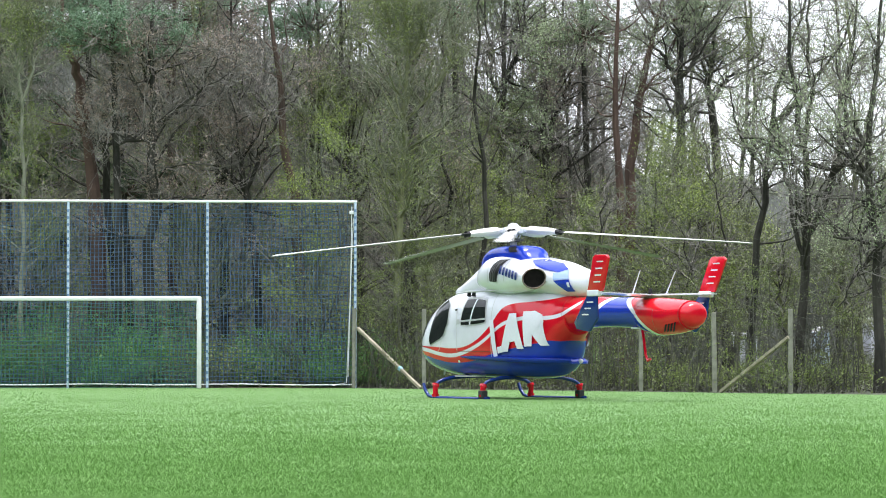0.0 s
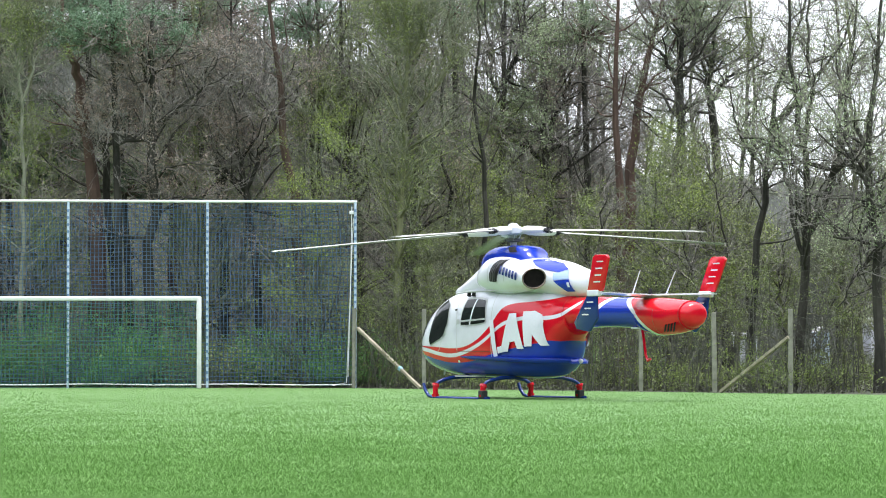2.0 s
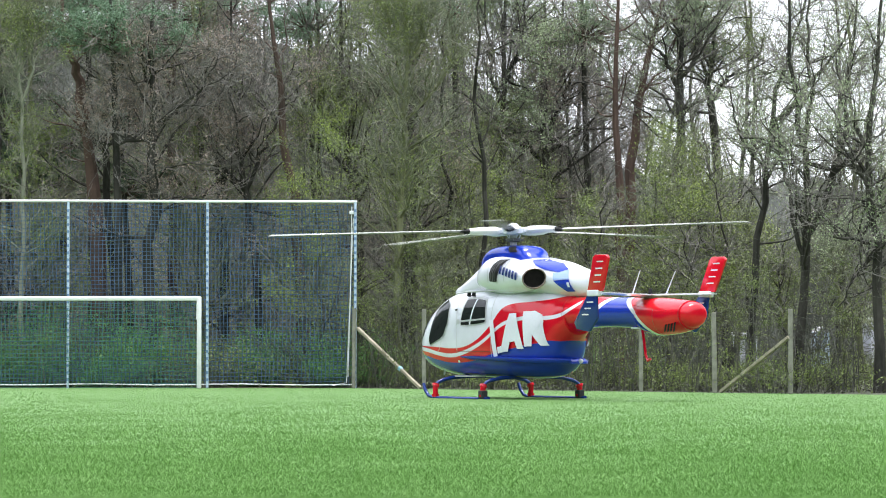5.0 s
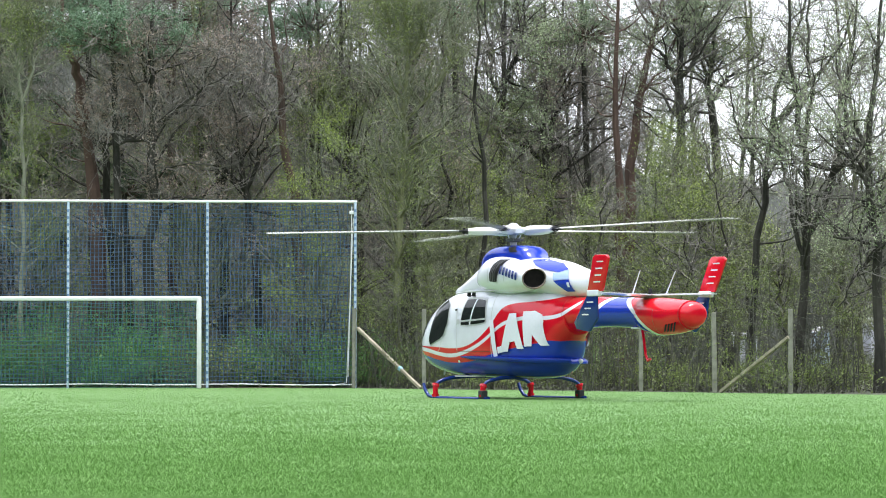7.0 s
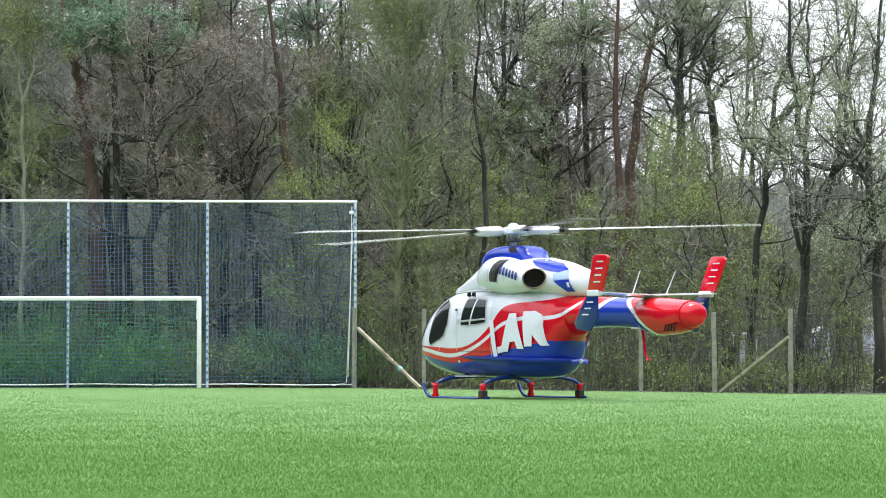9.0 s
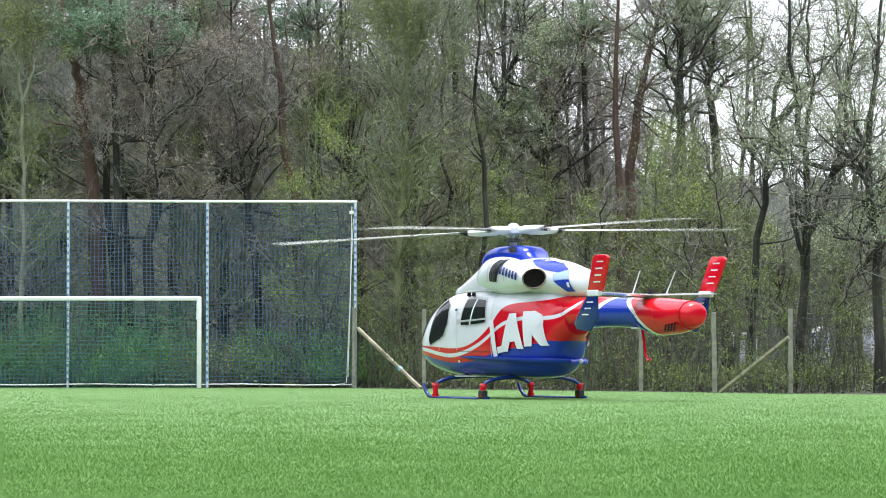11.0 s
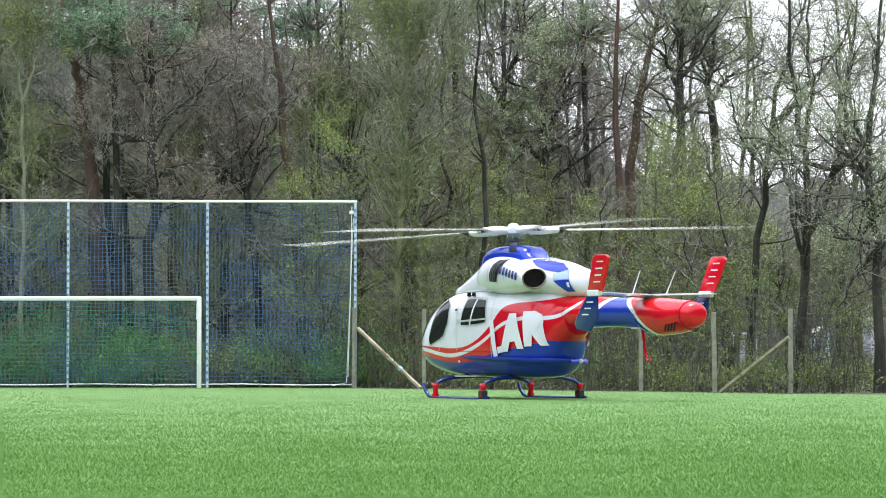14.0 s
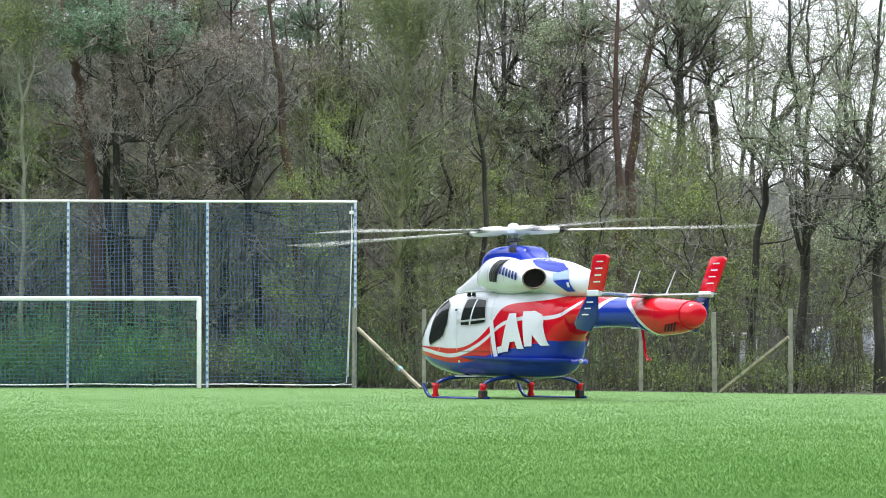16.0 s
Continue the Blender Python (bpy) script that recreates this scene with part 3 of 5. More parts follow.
        for i in range(n + 1):
            r = 0.78 + (4.87 - 0.78) * max(0.0, i - 0.75) / (n - 0.75) if i else 0.74
            ch = 0.13 if i < n else 0.09
            dz = -0.012 * ((r - 0.78) / 4.1) ** 2
            tw = radians(7 - 9 * i / n)
            prof2 = [(ch, 0.0), (ch * 0.6, 0.016), (0, 0.017), (-ch, 0.002), (0, -0.014), (ch * 0.6, -0.012)]
            rows.append([bm.verts.new((r, q * math.cos(tw) - w * math.sin(tw), w * math.cos(tw) + q * math.sin(tw) + dz)) for q, w in prof2])
        for a, b in zip(rows, rows[1:]):
            for j in range(6):
                bm.faces.new((a[j], a[(j + 1) % 6], b[(j + 1) % 6], b[j]))
        bm.faces.new(rows[0]), bm.faces.new(rows[-1][::-1])
        for yy in (-0.05, 0.05):
            tube(bm, [(0.74, yy, -0.06), (0.74, yy, 0.065)], 0.022, 8)
        blade = part("blade", bm, blade_paint, rotor, "slim pale grey rotor blade with a dark root clamp", 40)
        blade.data.materials.append(blade_shade), blade.data.materials.append(dark_metal)
        for f in blade.data.polygons:
            if 0.70 < f.center.x < 0.85:
                f.material_index = 2
            elif f.center.x > 0.85 and f.normal.z < -0.2:
                f.material_index = 1
        blades.append(blade)
    return heli, rotor, blades


def loft_y(bm, rows):
    """A wing along y: (y, x of the leading side, z, chord, thickness)."""
    rings = []
    for y, x, z, ch, th in rows:
        rings.append([bm.verts.new((x + u * ch, y, z + v * th)) for u, v in ((0.5, 0), (0.35, 0.45), (0.1, 0.5), (-0.5, 0.08), (-0.5, -0.08), (0.1, -0.5), (0.35, -0.4))])
    for a, b in zip(rings, rings[1:]):
        for k in range(7):
            bm.faces.new((a[k], a[(k + 1) % 7], b[(k + 1) % 7], b[k]))
    bm.faces.new(rings[0]), bm.faces.new(rings[-1][::-1])


def fin_blade(bm, y, side, outline, th, down=1):
    """A fin plate with thickness that leans outwards away from its joint."""
    z0 = outline[0][1]
    lean = 0.09 * side
    a = [bm.verts.new((x, y + lean * (z - z0) + th / 2, z)) for x, z in outline]
    b = [bm.verts.new((x, y + lean * (z - z0) - th / 2, z)) for x, z in outline]
    bm.faces.new(a), bm.faces.new(b[::-1])
    for k in range(len(a)):
        j = (k + 1) % len(a)
        bm.faces.new((a[k], b[k], b[j], a[j]))
    bmesh.ops.recalc_face_normals(bm, faces=bm.faces)
    bmesh.ops.bevel(bm, geom=[e for e in bm.edges if e.is_boundary or True], offset=0.018, segments=2, affect="EDGES", profile=0.5)


EMBLEM = [
    [(-0.43, 1.63), (-0.58, 1.64), (-0.74, 0.89), (-0.59, 0.87)],
    [(-0.74, 1.07), (-1.0, 1.11), (-1.03, 0.98), (-0.75, 0.94)],
    [(-1.11, 1.76), (-1.31, 1.77), (-1.57, 1.04), (-1.39, 1.03), (-1.32, 1.19), (-1.17, 1.17), (-1.11, 0.98), (-0.85, 0.96)],
    [(-1.5, 1.8), (-1.79, 1.81), (-1.96, 1.73), (-2.01, 1.58), (-1.94, 1.45), (-1.86, 1.4), (-2.09, 1.1), (-1.95, 1.1), (-1.78, 1.32), (-1.77, 1.09), (-1.59, 1.08)],
]


# ---- ground ----
def fence_y(x):
    """The field's far edge: square to the view behind the goal, then turning nearer."""
    return 90.4 if x < -2.3 else 90.0 - 1.15 * (x + 2.3)


def ground():
    m, n, l, p = material("meadow")
    geo, sep = n.new("ShaderNodeNewGeometry"), n.new("ShaderNodeSeparateXYZ")
    l.new(geo.outputs["Position"], sep.inputs[0])
    nz = [n.new("ShaderNodeTexNoise") for _ in range(3)]
    for q, s in zip(nz, (0.35, 6.0, 45.0)):
        q.inputs["Scale"].default_value, q.inputs["Detail"].default_value = s, 5
        l.new(geo.outputs["Position"], q.inputs[0])
    g1 = n.new("ShaderNodeMix")
    g1.data_type = "RGBA"
    g1.inputs[6].default_value, g1.inputs[7].default_value = (0.068, 0.152, 0.032, 1), (0.106, 0.208, 0.058, 1)
    l.new(nz[1].outputs[0], g1.inputs[0])
    lit = n.new("ShaderNodeMix")
    lit.data_type = "RGBA"
    lit.inputs[6].default_value, lit.inputs[7].default_value = (0.024, 0.030, 0.014, 1), (0.062, 0.068, 0.032, 1)
    l.new(nz[2].outputs[0], lit.inputs[0])
    edge = n.new("ShaderNodeMath")
    edge.operation = "MULTIPLY_ADD"
    edge.inputs[1].default_value = 1.15
    l.new(sep.outputs[0], edge.inputs[0]), l.new(sep.outputs[1], edge.inputs[2])
    e1 = n.new("ShaderNodeMapRange")
    e1.inputs[1].default_value, e1.inputs[2].default_value = 87.25, 87.75
    l.new(edge.outputs[0], e1.inputs[0])
    e2 = n.new("ShaderNodeMapRange")
    e2.inputs[1].default_value, e2.inputs[2].default_value = 90.3, 90.9
    l.new(sep.outputs[1], e2.inputs[0])
    mul = n.new("ShaderNodeMath")
    mul.operation = "MAXIMUM"
    l.new(e2.outputs[0], mul.inputs[1])
    right = n.new("ShaderNodeMapRange")
    right.inputs[1].default_value, right.inputs[2].default_value = -2.5, -2.1
    l.new(sep.outputs[0], right.inputs[0])
    both = n.new("ShaderNodeMath")
    both.operation = "MULTIPLY"
    l.new(e1.outputs[0], both.inputs[0]), l.new(right.outputs[0], both.inputs[1])
    l.new(both.outputs[0], mul.inputs[0])
    mix = n.new("ShaderNodeMix")
    mix.data_type = "RGBA"
    l.new(mul.outputs[0], mix.inputs[0]), l.new(g1.outputs[2], mix.inputs[6]), l.new(lit.outputs[2], mix.inputs[7])
    l.new(mix.outputs[2], p.inputs["Base Color"])
    p.inputs["Roughness"].default_value = 0.85
    bp = n.new("ShaderNodeBump")
    bp.inputs["Strength"].default_value, bp.inputs["Distance"].default_value = 0.6, 0.03
    l.new(nz[2].outputs[0], bp.inputs["Height"]), l.new(bp.outputs[0], p.inputs["Normal"])
    g = raw("ground", [(-1500, -1500, 0), (1500, -1500, 0), (1500, 2500, 0), (-1500, 2500, 0)], [(0, 1, 2, 3)], m)
    tagged(g, "mown green sports field running into brown woodland floor", "ground", kind="structure")


def leaf_material(name, a, b, patch_scale=0.0):
    m = surface(name, a, b, patch_scale or 1.2, 0.55, island=0.30 if patch_scale else 0.55, fine=9.0)
    p = m.node_tree.nodes["Principled BSDF"]
    p.inputs["Specular IOR Level"].default_value = 0.3
    p.inputs["Subsurface Weight"].default_value = 0.0
    return m


def grass():
    rng = np.random.default_rng(4)
    N = 780000
    y = 1 / rng.uniform(1 / 91.0, 1 / 20.8, N)
    x = rng.uniform(-0.14, 0.14, N) * y
    keep = np.where(x < -2.3, y < 90.6, y < 90.0 - (x + 2.3) * 1.15 + 0.2)
    x, y = x[keep], y[keep]
    k = len(x)
    big = 0.5 + 0.5 * np.sin(x * 2.1 + 1.3 * np.sin(y * 0.8)) * np.sin(y * 0.55 + 1.1 * np.sin(x * 1.3))
    h = rng.uniform(0.010, 0.024, k) * (0.8 + 0.5 * big) * np.where(rng.random(k) < 0.02, 1.5, 1.0) * np.clip(30 / y, 0.24, 1.0)
    w = rng.uniform(0.0028, 0.0056, k) * np.clip(y / 40, 0.75, 1.7)
    a = rng.uniform(0, 2 * np.pi, k)
    lean = rng.normal(0, 0.7, (k, 2)) * h[:, None]
    base = np.stack([x, y, np.zeros(k)], 1)
    side = np.stack([np.cos(a) * w, np.sin(a) * w * 0.6, np.zeros(k)], 1)
    tip = base + np.stack([lean[:, 0], lean[:, 1], h], 1)
    v = np.stack([base - side, base + side, tip], 1).reshape(-1, 3)
    g = quads("grass", v, 3, grass_mat)
    tagged(g, "short mown green grass blades covering the field", "grass", kind="stuff")


grass_mat = surface("grass_blades", (0.087, 0.207, 0.036), (0.134, 0.262, 0.066), 0.55, 0.6, island=0.12, fine=7.0, detail=6.0)
grass_mat.node_tree.nodes["Principled BSDF"].inputs["Specular IOR Level"].default_value = 0.25

# ---- net fence and goal ----
galv = surface("galvanised_steel", (0.46, 0.58, 0.74), (0.62, 0.72, 0.86), 9, 0.45, 0.25, fine=50)
goal_white = surface("goal_white", (0.78, 0.79, 0.80), (0.66, 0.67, 0.67), 3, 0.4)
net_dark = surface("net_twine", (0.026, 0.062, 0.115), (0.080, 0.150, 0.25), 5, 0.8)
tie_blue = surface("tie_cord", (0.12, 0.22, 0.42), (0.22, 0.34, 0.55), 6, 0.8)
net_green = surface("goal_twine", (0.025, 0.13, 0.075), (0.09, 0.25, 0.17), 3, 0.7)
timber = surface("weathered_timber", (0.20, 0.175, 0.13), (0.38, 0.34, 0.255), 3, 0.85, bump=0.4, stretch=(1, 1, 0.25))
concrete = surface("concrete_post", (0.16, 0.157, 0.13), (0.30, 0.295, 0.245), 5, 0.9, bump=0.4)


def strand(out, a, b, r):
    """A flat cross of two thin strips from a to b."""
    a, b = np.array(a, float), np.array(b, float)
    d = (b - a) / np.linalg.norm(b - a)
    s = np.cross(d, (0.0, 1.0, 0.0)) * r
    out.extend((a - s, a + s, b + s, b - s))


def ball_fence():
    f = tagged(new("ball_catch_fence"), "tall galvanised ball-catch fence with dark blue net", "fence")
    f.matrix_world = pose(0, 90.2, 0)
    H = 5.05
    xs = [-18.2, -14.2, -10.12, -6.36, -2.37]
    tie = None
    for x in xs:
        bm = bmesh.new()
        tube(bm, [(x, 0, 0), (x, 0, H)], 0.038, 12)
        part("post", bm, galv, f, "", 40)
        if x > -13:
            for k in range(25):
                if tie is None:
                    bm = bmesh.new()
                    tube(bm, [(0, -0.04, 0), (0, -0.05, 0.07)], 0.032, 6)
                    tie = part("net_tie", bm, tie_blue, f)
                    ob = tie
                else:
                    ob = new("net_tie", tie.data)
                    ob.parent = f
                ob.location = (x, 0, 0.2 + 0.19 * k)
    bm = bmesh.new()
    tube(bm, [(-18.3, 0, H + 0.01), (-10.1, 0, H + 0.005), (-6.4, 0, H - 0.012), (-2.32, 0, H - 0.02)], 0.036, 12)
    part("top_rail", bm, goal_white, f, "pale top rail", 40)
    bm = bmesh.new()
    tube(bm, [(-18.2 + 0.8 * k, 0, 0.10 + 0.015 * math.sin(k * 1.3)) for k in range(20)] + [(-2.4, 0, 0.1)], 0.014, 6)
    part("bottom_rope", bm, goal_white, f, "pale bottom rope")
    v, cell = [], 0.105
    nx, nz = int(15.8 / cell), int(4.93 / cell)
    sag = lambda x, z: 0.02 * math.sin(x * 1.7 + z * 0.7) + 0.015 * math.sin(z * 2.3 + x * 0.4)
    for i in range(nx + 1):
        x = -18.2 + i * cell
        for k in range(8):
            z0, z1 = 0.1 + k * 0.625, 0.1 + (k + 1) * 0.625
            strand(v, (x + sag(x, z0), 0, z0), (x + sag(x, z1), 0, z1), 0.0075)
    for j in range(nz + 1):
        z = 0.1 + j * cell
        for k in range(16):
            x0, x1 = -18.2 + k * 0.9875, -18.2 + (k + 1) * 0.9875
            strand(v, (x0, 0.006, z + sag(z, x0)), (x1, 0.006, z + sag(z, x1)), 0.0075)
    q = quads("net", v, 4, net_dark, f)
    tagged(q, "dark blue square-mesh net")
    bm = bmesh.new()
    tube(bm, [(-2.46, -0.03, 4.9), (-2.50, -0.03, 2.4), (-2.56, -0.03, 0.3)], 0.012, 6)
    tube(bm, [(-2.42, -0.03, 4.6), (-2.60, -0.02, 0.15), (-3.0, -0.01, 0.06)], 0.010, 6)
    part("tie_rope", bm, goal_white, f, "loose pale tie ropes")
    bm = bmesh.new()
    box(bm, 0.11, 0.06, 0.09, pose(-2.47, -0.05, 4.74), 0.01)
    part("pulley", bm, goal_white, f, "small white pulley block")


def football_goal():
    g = tagged(new("football_goal"), "white football goal with green net", "goal")
    g.matrix_world = pose(-10.24, 89.4, 0)
    for x in (-3.72, 3.72):
        bm = bmesh.new()
        box(bm, 0.12, 0.12, 2.46, pose(x, 0, 1.23), 0.025)
        part("post", bm, goal_white, g, "", 40)
        bm = bmesh.new()
        tube(bm, [(x * 0.99, 0.05, 2.42), (x * 0.985, 0.12, 2.2), (x * 0.985, 0.05, 1.85)], 0.03, 8)
        part("net_bracket", bm, goal_white, g, "white net bracket")
    bm = bmesh.new()
    box(bm, 7.44, 0.118, 0.118, pose(0, 0, 2.405), 0.025)
    part("crossbar", bm, goal_white, g, "", 40)
    v = []
    back = lambda z: 0.55 if z > 2.0 else 0.55 + (2.0 - z) * 0.05
    cell = 0.12
    n = int(7.4 / cell)
    for i in range(n + 1):
        x = -3.7 + i * cell
        last = None
        for k in range(9):
            z = 2.36 - 2.34 * k / 8
            q = (x + 0.03 * math.sin(3 * z + x), back(z), z)
            if last:
                strand(v, last, q, 0.0055)
            last = q
    for j in range(20):
        z = 0.02 + j * cell * 0.98
        for k in range(12):
            x0, x1 = -3.7 + 7.4 * k / 12, -3.7 + 7.4 * (k + 1) / 12
            dz = lambda x: -0.05 * math.sin((x + 3.7) / 7.4 * math.pi) * (z / 2.4) + 0.02 * math.sin(5 * x + 3 * z)
            strand(v, (x0, back(z), z + dz(x0)), (x1, back(z), z + dz(x1)), 0.0055)
    for side in (-3.7, 3.7):
        for j in range(20):
            z = 0.02 + j * cell
            strand(v, (side, 0.06, z), (side - math.copysign(0.15, side), back(z), z - 0.1), 0.007)
    q = quads("net", v, 4, net_green, g)
    tagged(q, "green goal net hanging in folds")


def field_fence():
    def post(x, y, h, lean=0.0, r=0.065):
        t = tagged(new("fence_post"), "weathered grey concrete fence post at the field edge", "fence post", "posts along the field edge")
        t.matrix_world = pose(x, y, 0, 0, lean, 0)
        bm = bmesh.new()
        box(bm, r * 2, r * 2, h, pose(0, 0, h / 2), 0.015)
        part("shaft", bm, concrete, t)

    def brace(a, b, blue=False):
        t = tagged(new("diagonal_brace"), "pale weathered diagonal brace leaning on a fence post", "brace", "braces along the field edge")
        bm = bmesh.new()
        d = Vector(b) - Vector(a)
        box(bm, 0.09, 0.08, d.length, Matrix.Translation((Vector(a) + Vector(b)) / 2) @ d.to_track_quat("Z", "Y").to_matrix().to_4x4(), 0.015)
        part("beam", bm, timber, t)
        if blue:
            bm = bmesh.new()
            box(bm, 0.096, 0.086, 0.10, Matrix.Translation(Vector(a) + d * 0.32) @ d.to_track_quat("Z", "Y").to_matrix().to_4x4())
            part("tape", bm, blue_tape, t, "strip of light blue tape")

    post(-2.405, 90.02, 2.15, 0.4, 0.05)
    post(-0.50, 88.0, 2.10, 0, 0.055)
    post(4.84, 81.8, 1.62, 0, 0.05)
    post(6.49, 79.9, 1.92, -0.6, 0.055)
    post(8.11, 78.05, 1.98, 0, 0.05)
    brace((-0.58, 88.0, 0.02), (-2.30, 90.0, 1.62), True)
    brace((6.62, 79.8, 0.02), (8.07, 78.0, 1.32))


blue_tape = surface("blue_tape", (0.2, 0.45, 0.65), (0.3, 0.55, 0.7), 8, 0.5)


# ---- woodland ----
def wander(rng, p, d, length, n, wob, up=0.0):
    pts, p, d = [p.copy()], p.copy(), d / np.linalg.norm(d)
    for _ in range(n):
        d = d + rng.normal(0, wob, 3) + np.array((0, 0, up))
        d /= np.linalg.norm(d)
        p = p + d * length / n
        pts.append(p.copy())
    return pts


def tubes(polys, sides):
    """Vertices of the quads of thin tubes along polylines with radii."""
    out = []
    ang = np.arange(sides + 1) * 2 * np.pi / sides
    ca, sa = np.cos(ang), np.sin(ang)
    for pts, rad in polys:
        pts, rad = np.asarray(pts), np.asarray(rad)
        d = pts[-1] - pts[0]
        s = np.cross(d, (0.31, 0.95, 0.05))
        s /= np.linalg.norm(s) + 1e-9
        u = np.cross(d, s)
        u /= np.linalg.norm(u) + 1e-9
        ring = pts[:, None, :] + rad[:, None, None] * (ca[None, :, None] * s + sa[None, :, None] * u)
        q = np.stack([ring[:-1, :-1], ring[:-1, 1:], ring[1:, 1:], ring[1:, :-1]], 2)
        out.append(q.reshape(-1, 3))
    return np.concatenate(out)


def strips(polys, rng):
    """One narrow quad for each piece of a thin twig."""
    p = np.array([q[0] for q in polys])
    r = np.array([q[1] for q in polys])
    d = p[:, -1] - p[:, 0]
    s = np.cross(d, rng.normal(0, 0.35, d.shape) + (0, 1, 0))
    s /= np.linalg.norm(s, axis=1)[:, None] + 1e-9
    a, b = p - s[:, None] * r[..., None], p + s[:, None] * r[..., None]
    return np.stack([a[:, :-1], b[:, :-1], b[:, 1:], a[:, 1:]], 2).reshape(-1, 3)


def tree_polys(rng, spine, r0, first=0.22, limbs=34, spread=2.6, rise=0.8, twigs=7, droop=0.0, twig_r=0.0065, fork=3.2, boughs=(), crook=0.055, wob=0.20):
    """Trunk along spine, boughs that part from it, limbs, side branches and twigs; also the twig ends for leaves."""
    n = 14
    ts = np.linspace(0, 1, n)
    thick, mid, sub_thin, thin, ends = [], [], [], [], []
    stems = [(spine, r0, first, limbs)] + [(b, r, 0.15, int(limbs * 0.45)) for b, r in boughs]
    for line, r, begin, count in stems:
        line = np.array(line, float)
        idx = np.linspace(0, 1, len(line))
        trunk = np.stack([np.interp(ts, idx, line[:, k]) for k in range(3)], 1)
        trunk[1:-1] = trunk[1:-1] * 0.5 + (trunk[:-2] + trunk[2:]) * 0.25
        trunk[1:] += rng.normal(0, crook, (n - 1, 3)) * (1, 1, 0.3)
        rad = r * (1 - ts) ** 0.8 * 0.95 + 0.012
        rad[0] *= 1.25 if line[0][2] < 0.1 else 1.0
        thick.append((trunk, rad))
        for _ in range(count):
            t = rng.uniform(begin, 0.98)
            p = np.array([np.interp(t, ts, trunk[:, k]) for k in range(3)])
            a = rng.uniform(0, 2 * np.pi)
            d = np.array((np.cos(a), np.sin(a), rise + rng.normal(0, 0.4)))
            ln = spread * rng.uniform(0.45, 1.2) * (1.2 - 0.75 * t)
            rb = min(np.interp(t, ts, rad) * 0.5, 0.012 + 0.02 * ln / 1.5)
            pts = wander(rng, p, d, ln, 6, wob, 0.06 - droop)
            mid.append((pts, np.linspace(rb, 0.007, 7)))
            for _ in range(int(3 + fork * ln)):
                i = rng.integers(1, 7)
                d2 = (np.array(pts[i]) - pts[i - 1]) / ln * 6 + rng.normal(0, 0.65, 3)
                l2 = ln * rng.uniform(0.2, 0.55)
                sub = wander(rng, np.array(pts[i]), d2, l2, 3, 0.22, 0.08 - droop)
                sub_thin.append((sub, np.linspace(0.010, twig_r * 0.8, 4)))
                for _ in range(twigs):
                    j = rng.integers(0, 4)
                    d3 = rng.normal(0, 1, 3) + np.array((0, 0, 0.45 - droop * 3))
                    tw = wander(rng, np.array(sub[j]), d3, rng.uniform(0.15, 0.55), 2, 0.25)
                    thin.append((tw, np.array((twig_r, twig_r * 0.75, twig_r * 0.5))))
                    ends.append(tw[1]), ends.append(tw[2])
    fine = np.concatenate([strips(sub_thin, rng), strips(thin, rng)])
    return thick, mid, fine, np.array(ends)


def leaves_at(rng, ends, per, size, scatter, gap=0.05):
    """Small three-cornered leaves scattered round the twig ends."""
    f = ends * 0.9 + rng.uniform(0, 9, 3)
    clump = np.sin(f[:, 0] * 1.3 + 1.1 * np.sin(f[:, 2])) * np.sin(f[:, 2] * 1.5 + np.sin(f[:, 1] * 1.2)) + rng.normal(0, 0.3, len(ends))
    k = int(len(ends) * per)
    ends = ends[clump > gap]
    c = ends[rng.integers(0, len(ends), k)] + rng.normal(0, scatter, (k, 3))
    a = rng.normal(0, 1, (k, 3))
    a /= np.linalg.norm(a, axis=1)[:, None]
    b = np.cross(a, rng.normal(0, 1, (k, 3)))
    b /= np.linalg.norm(b, axis=1)[:, None]
    s = (size * rng.uniform(0.5, 1.4, k))[:, None]
    return np.stack([c - a * s, c + b * s * 0.8, c + a * s], 1).reshape(-1, 3)


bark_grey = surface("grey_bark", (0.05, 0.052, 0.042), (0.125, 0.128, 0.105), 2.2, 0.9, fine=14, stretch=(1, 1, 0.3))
bark_dark = surface("dark_bark", (0.022, 0.022, 0.018), (0.062, 0.060, 0.050), 2.2, 0.9, fine=14, stretch=(1, 1, 0.3))
bark_pale = surface("pale_bark", (0.14, 0.15, 0.11), (0.28, 0.29, 0.22), 2.2, 0.9, fine=14, stretch=(1, 1, 0.3))
bark_red = surface("red_pine_bark", (0.058, 0.040, 0.033), (0.115, 0.077, 0.061), 2.2, 0.9, fine=14, stretch=(1, 1, 0.3))
bark_pine = surface("pine_bark", (0.045, 0.034, 0.028), (0.108, 0.076, 0.060), 2.2, 0.9, fine=14, stretch=(1, 1, 0.3))
bark_olive = surface("mossy_bark", (0.095, 0.105, 0.055), (0.20, 0.21, 0.115), 2.2, 0.9, fine=14, stretch=(1, 1, 0.3))
twig_brown = surface("brown_twigs", (0.074, 0.069, 0.062), (0.255, 0.238, 0.215), 0.6, 0.9, island=0.6)
twig_olive = surface("olive_twigs", (0.072, 0.080, 0.050), (0.22, 0.235, 0.16), 0.6, 0.9, island=0.6)
leaf_spring = leaf_material("spring_leaves", (0.105, 0.150, 0.032), (0.235, 0.295, 0.075))
for bark in (bark_grey, bark_dark, bark_pale, bark_pine, bark_red, bark_olive):
    bark.node_tree.nodes["Principled BSDF"].inputs["Specular IOR Level"].default_value = 0.12
leaf_bright = leaf_material("bright_leaves", (0.135, 0.195, 0.030), (0.30, 0.37, 0.085))
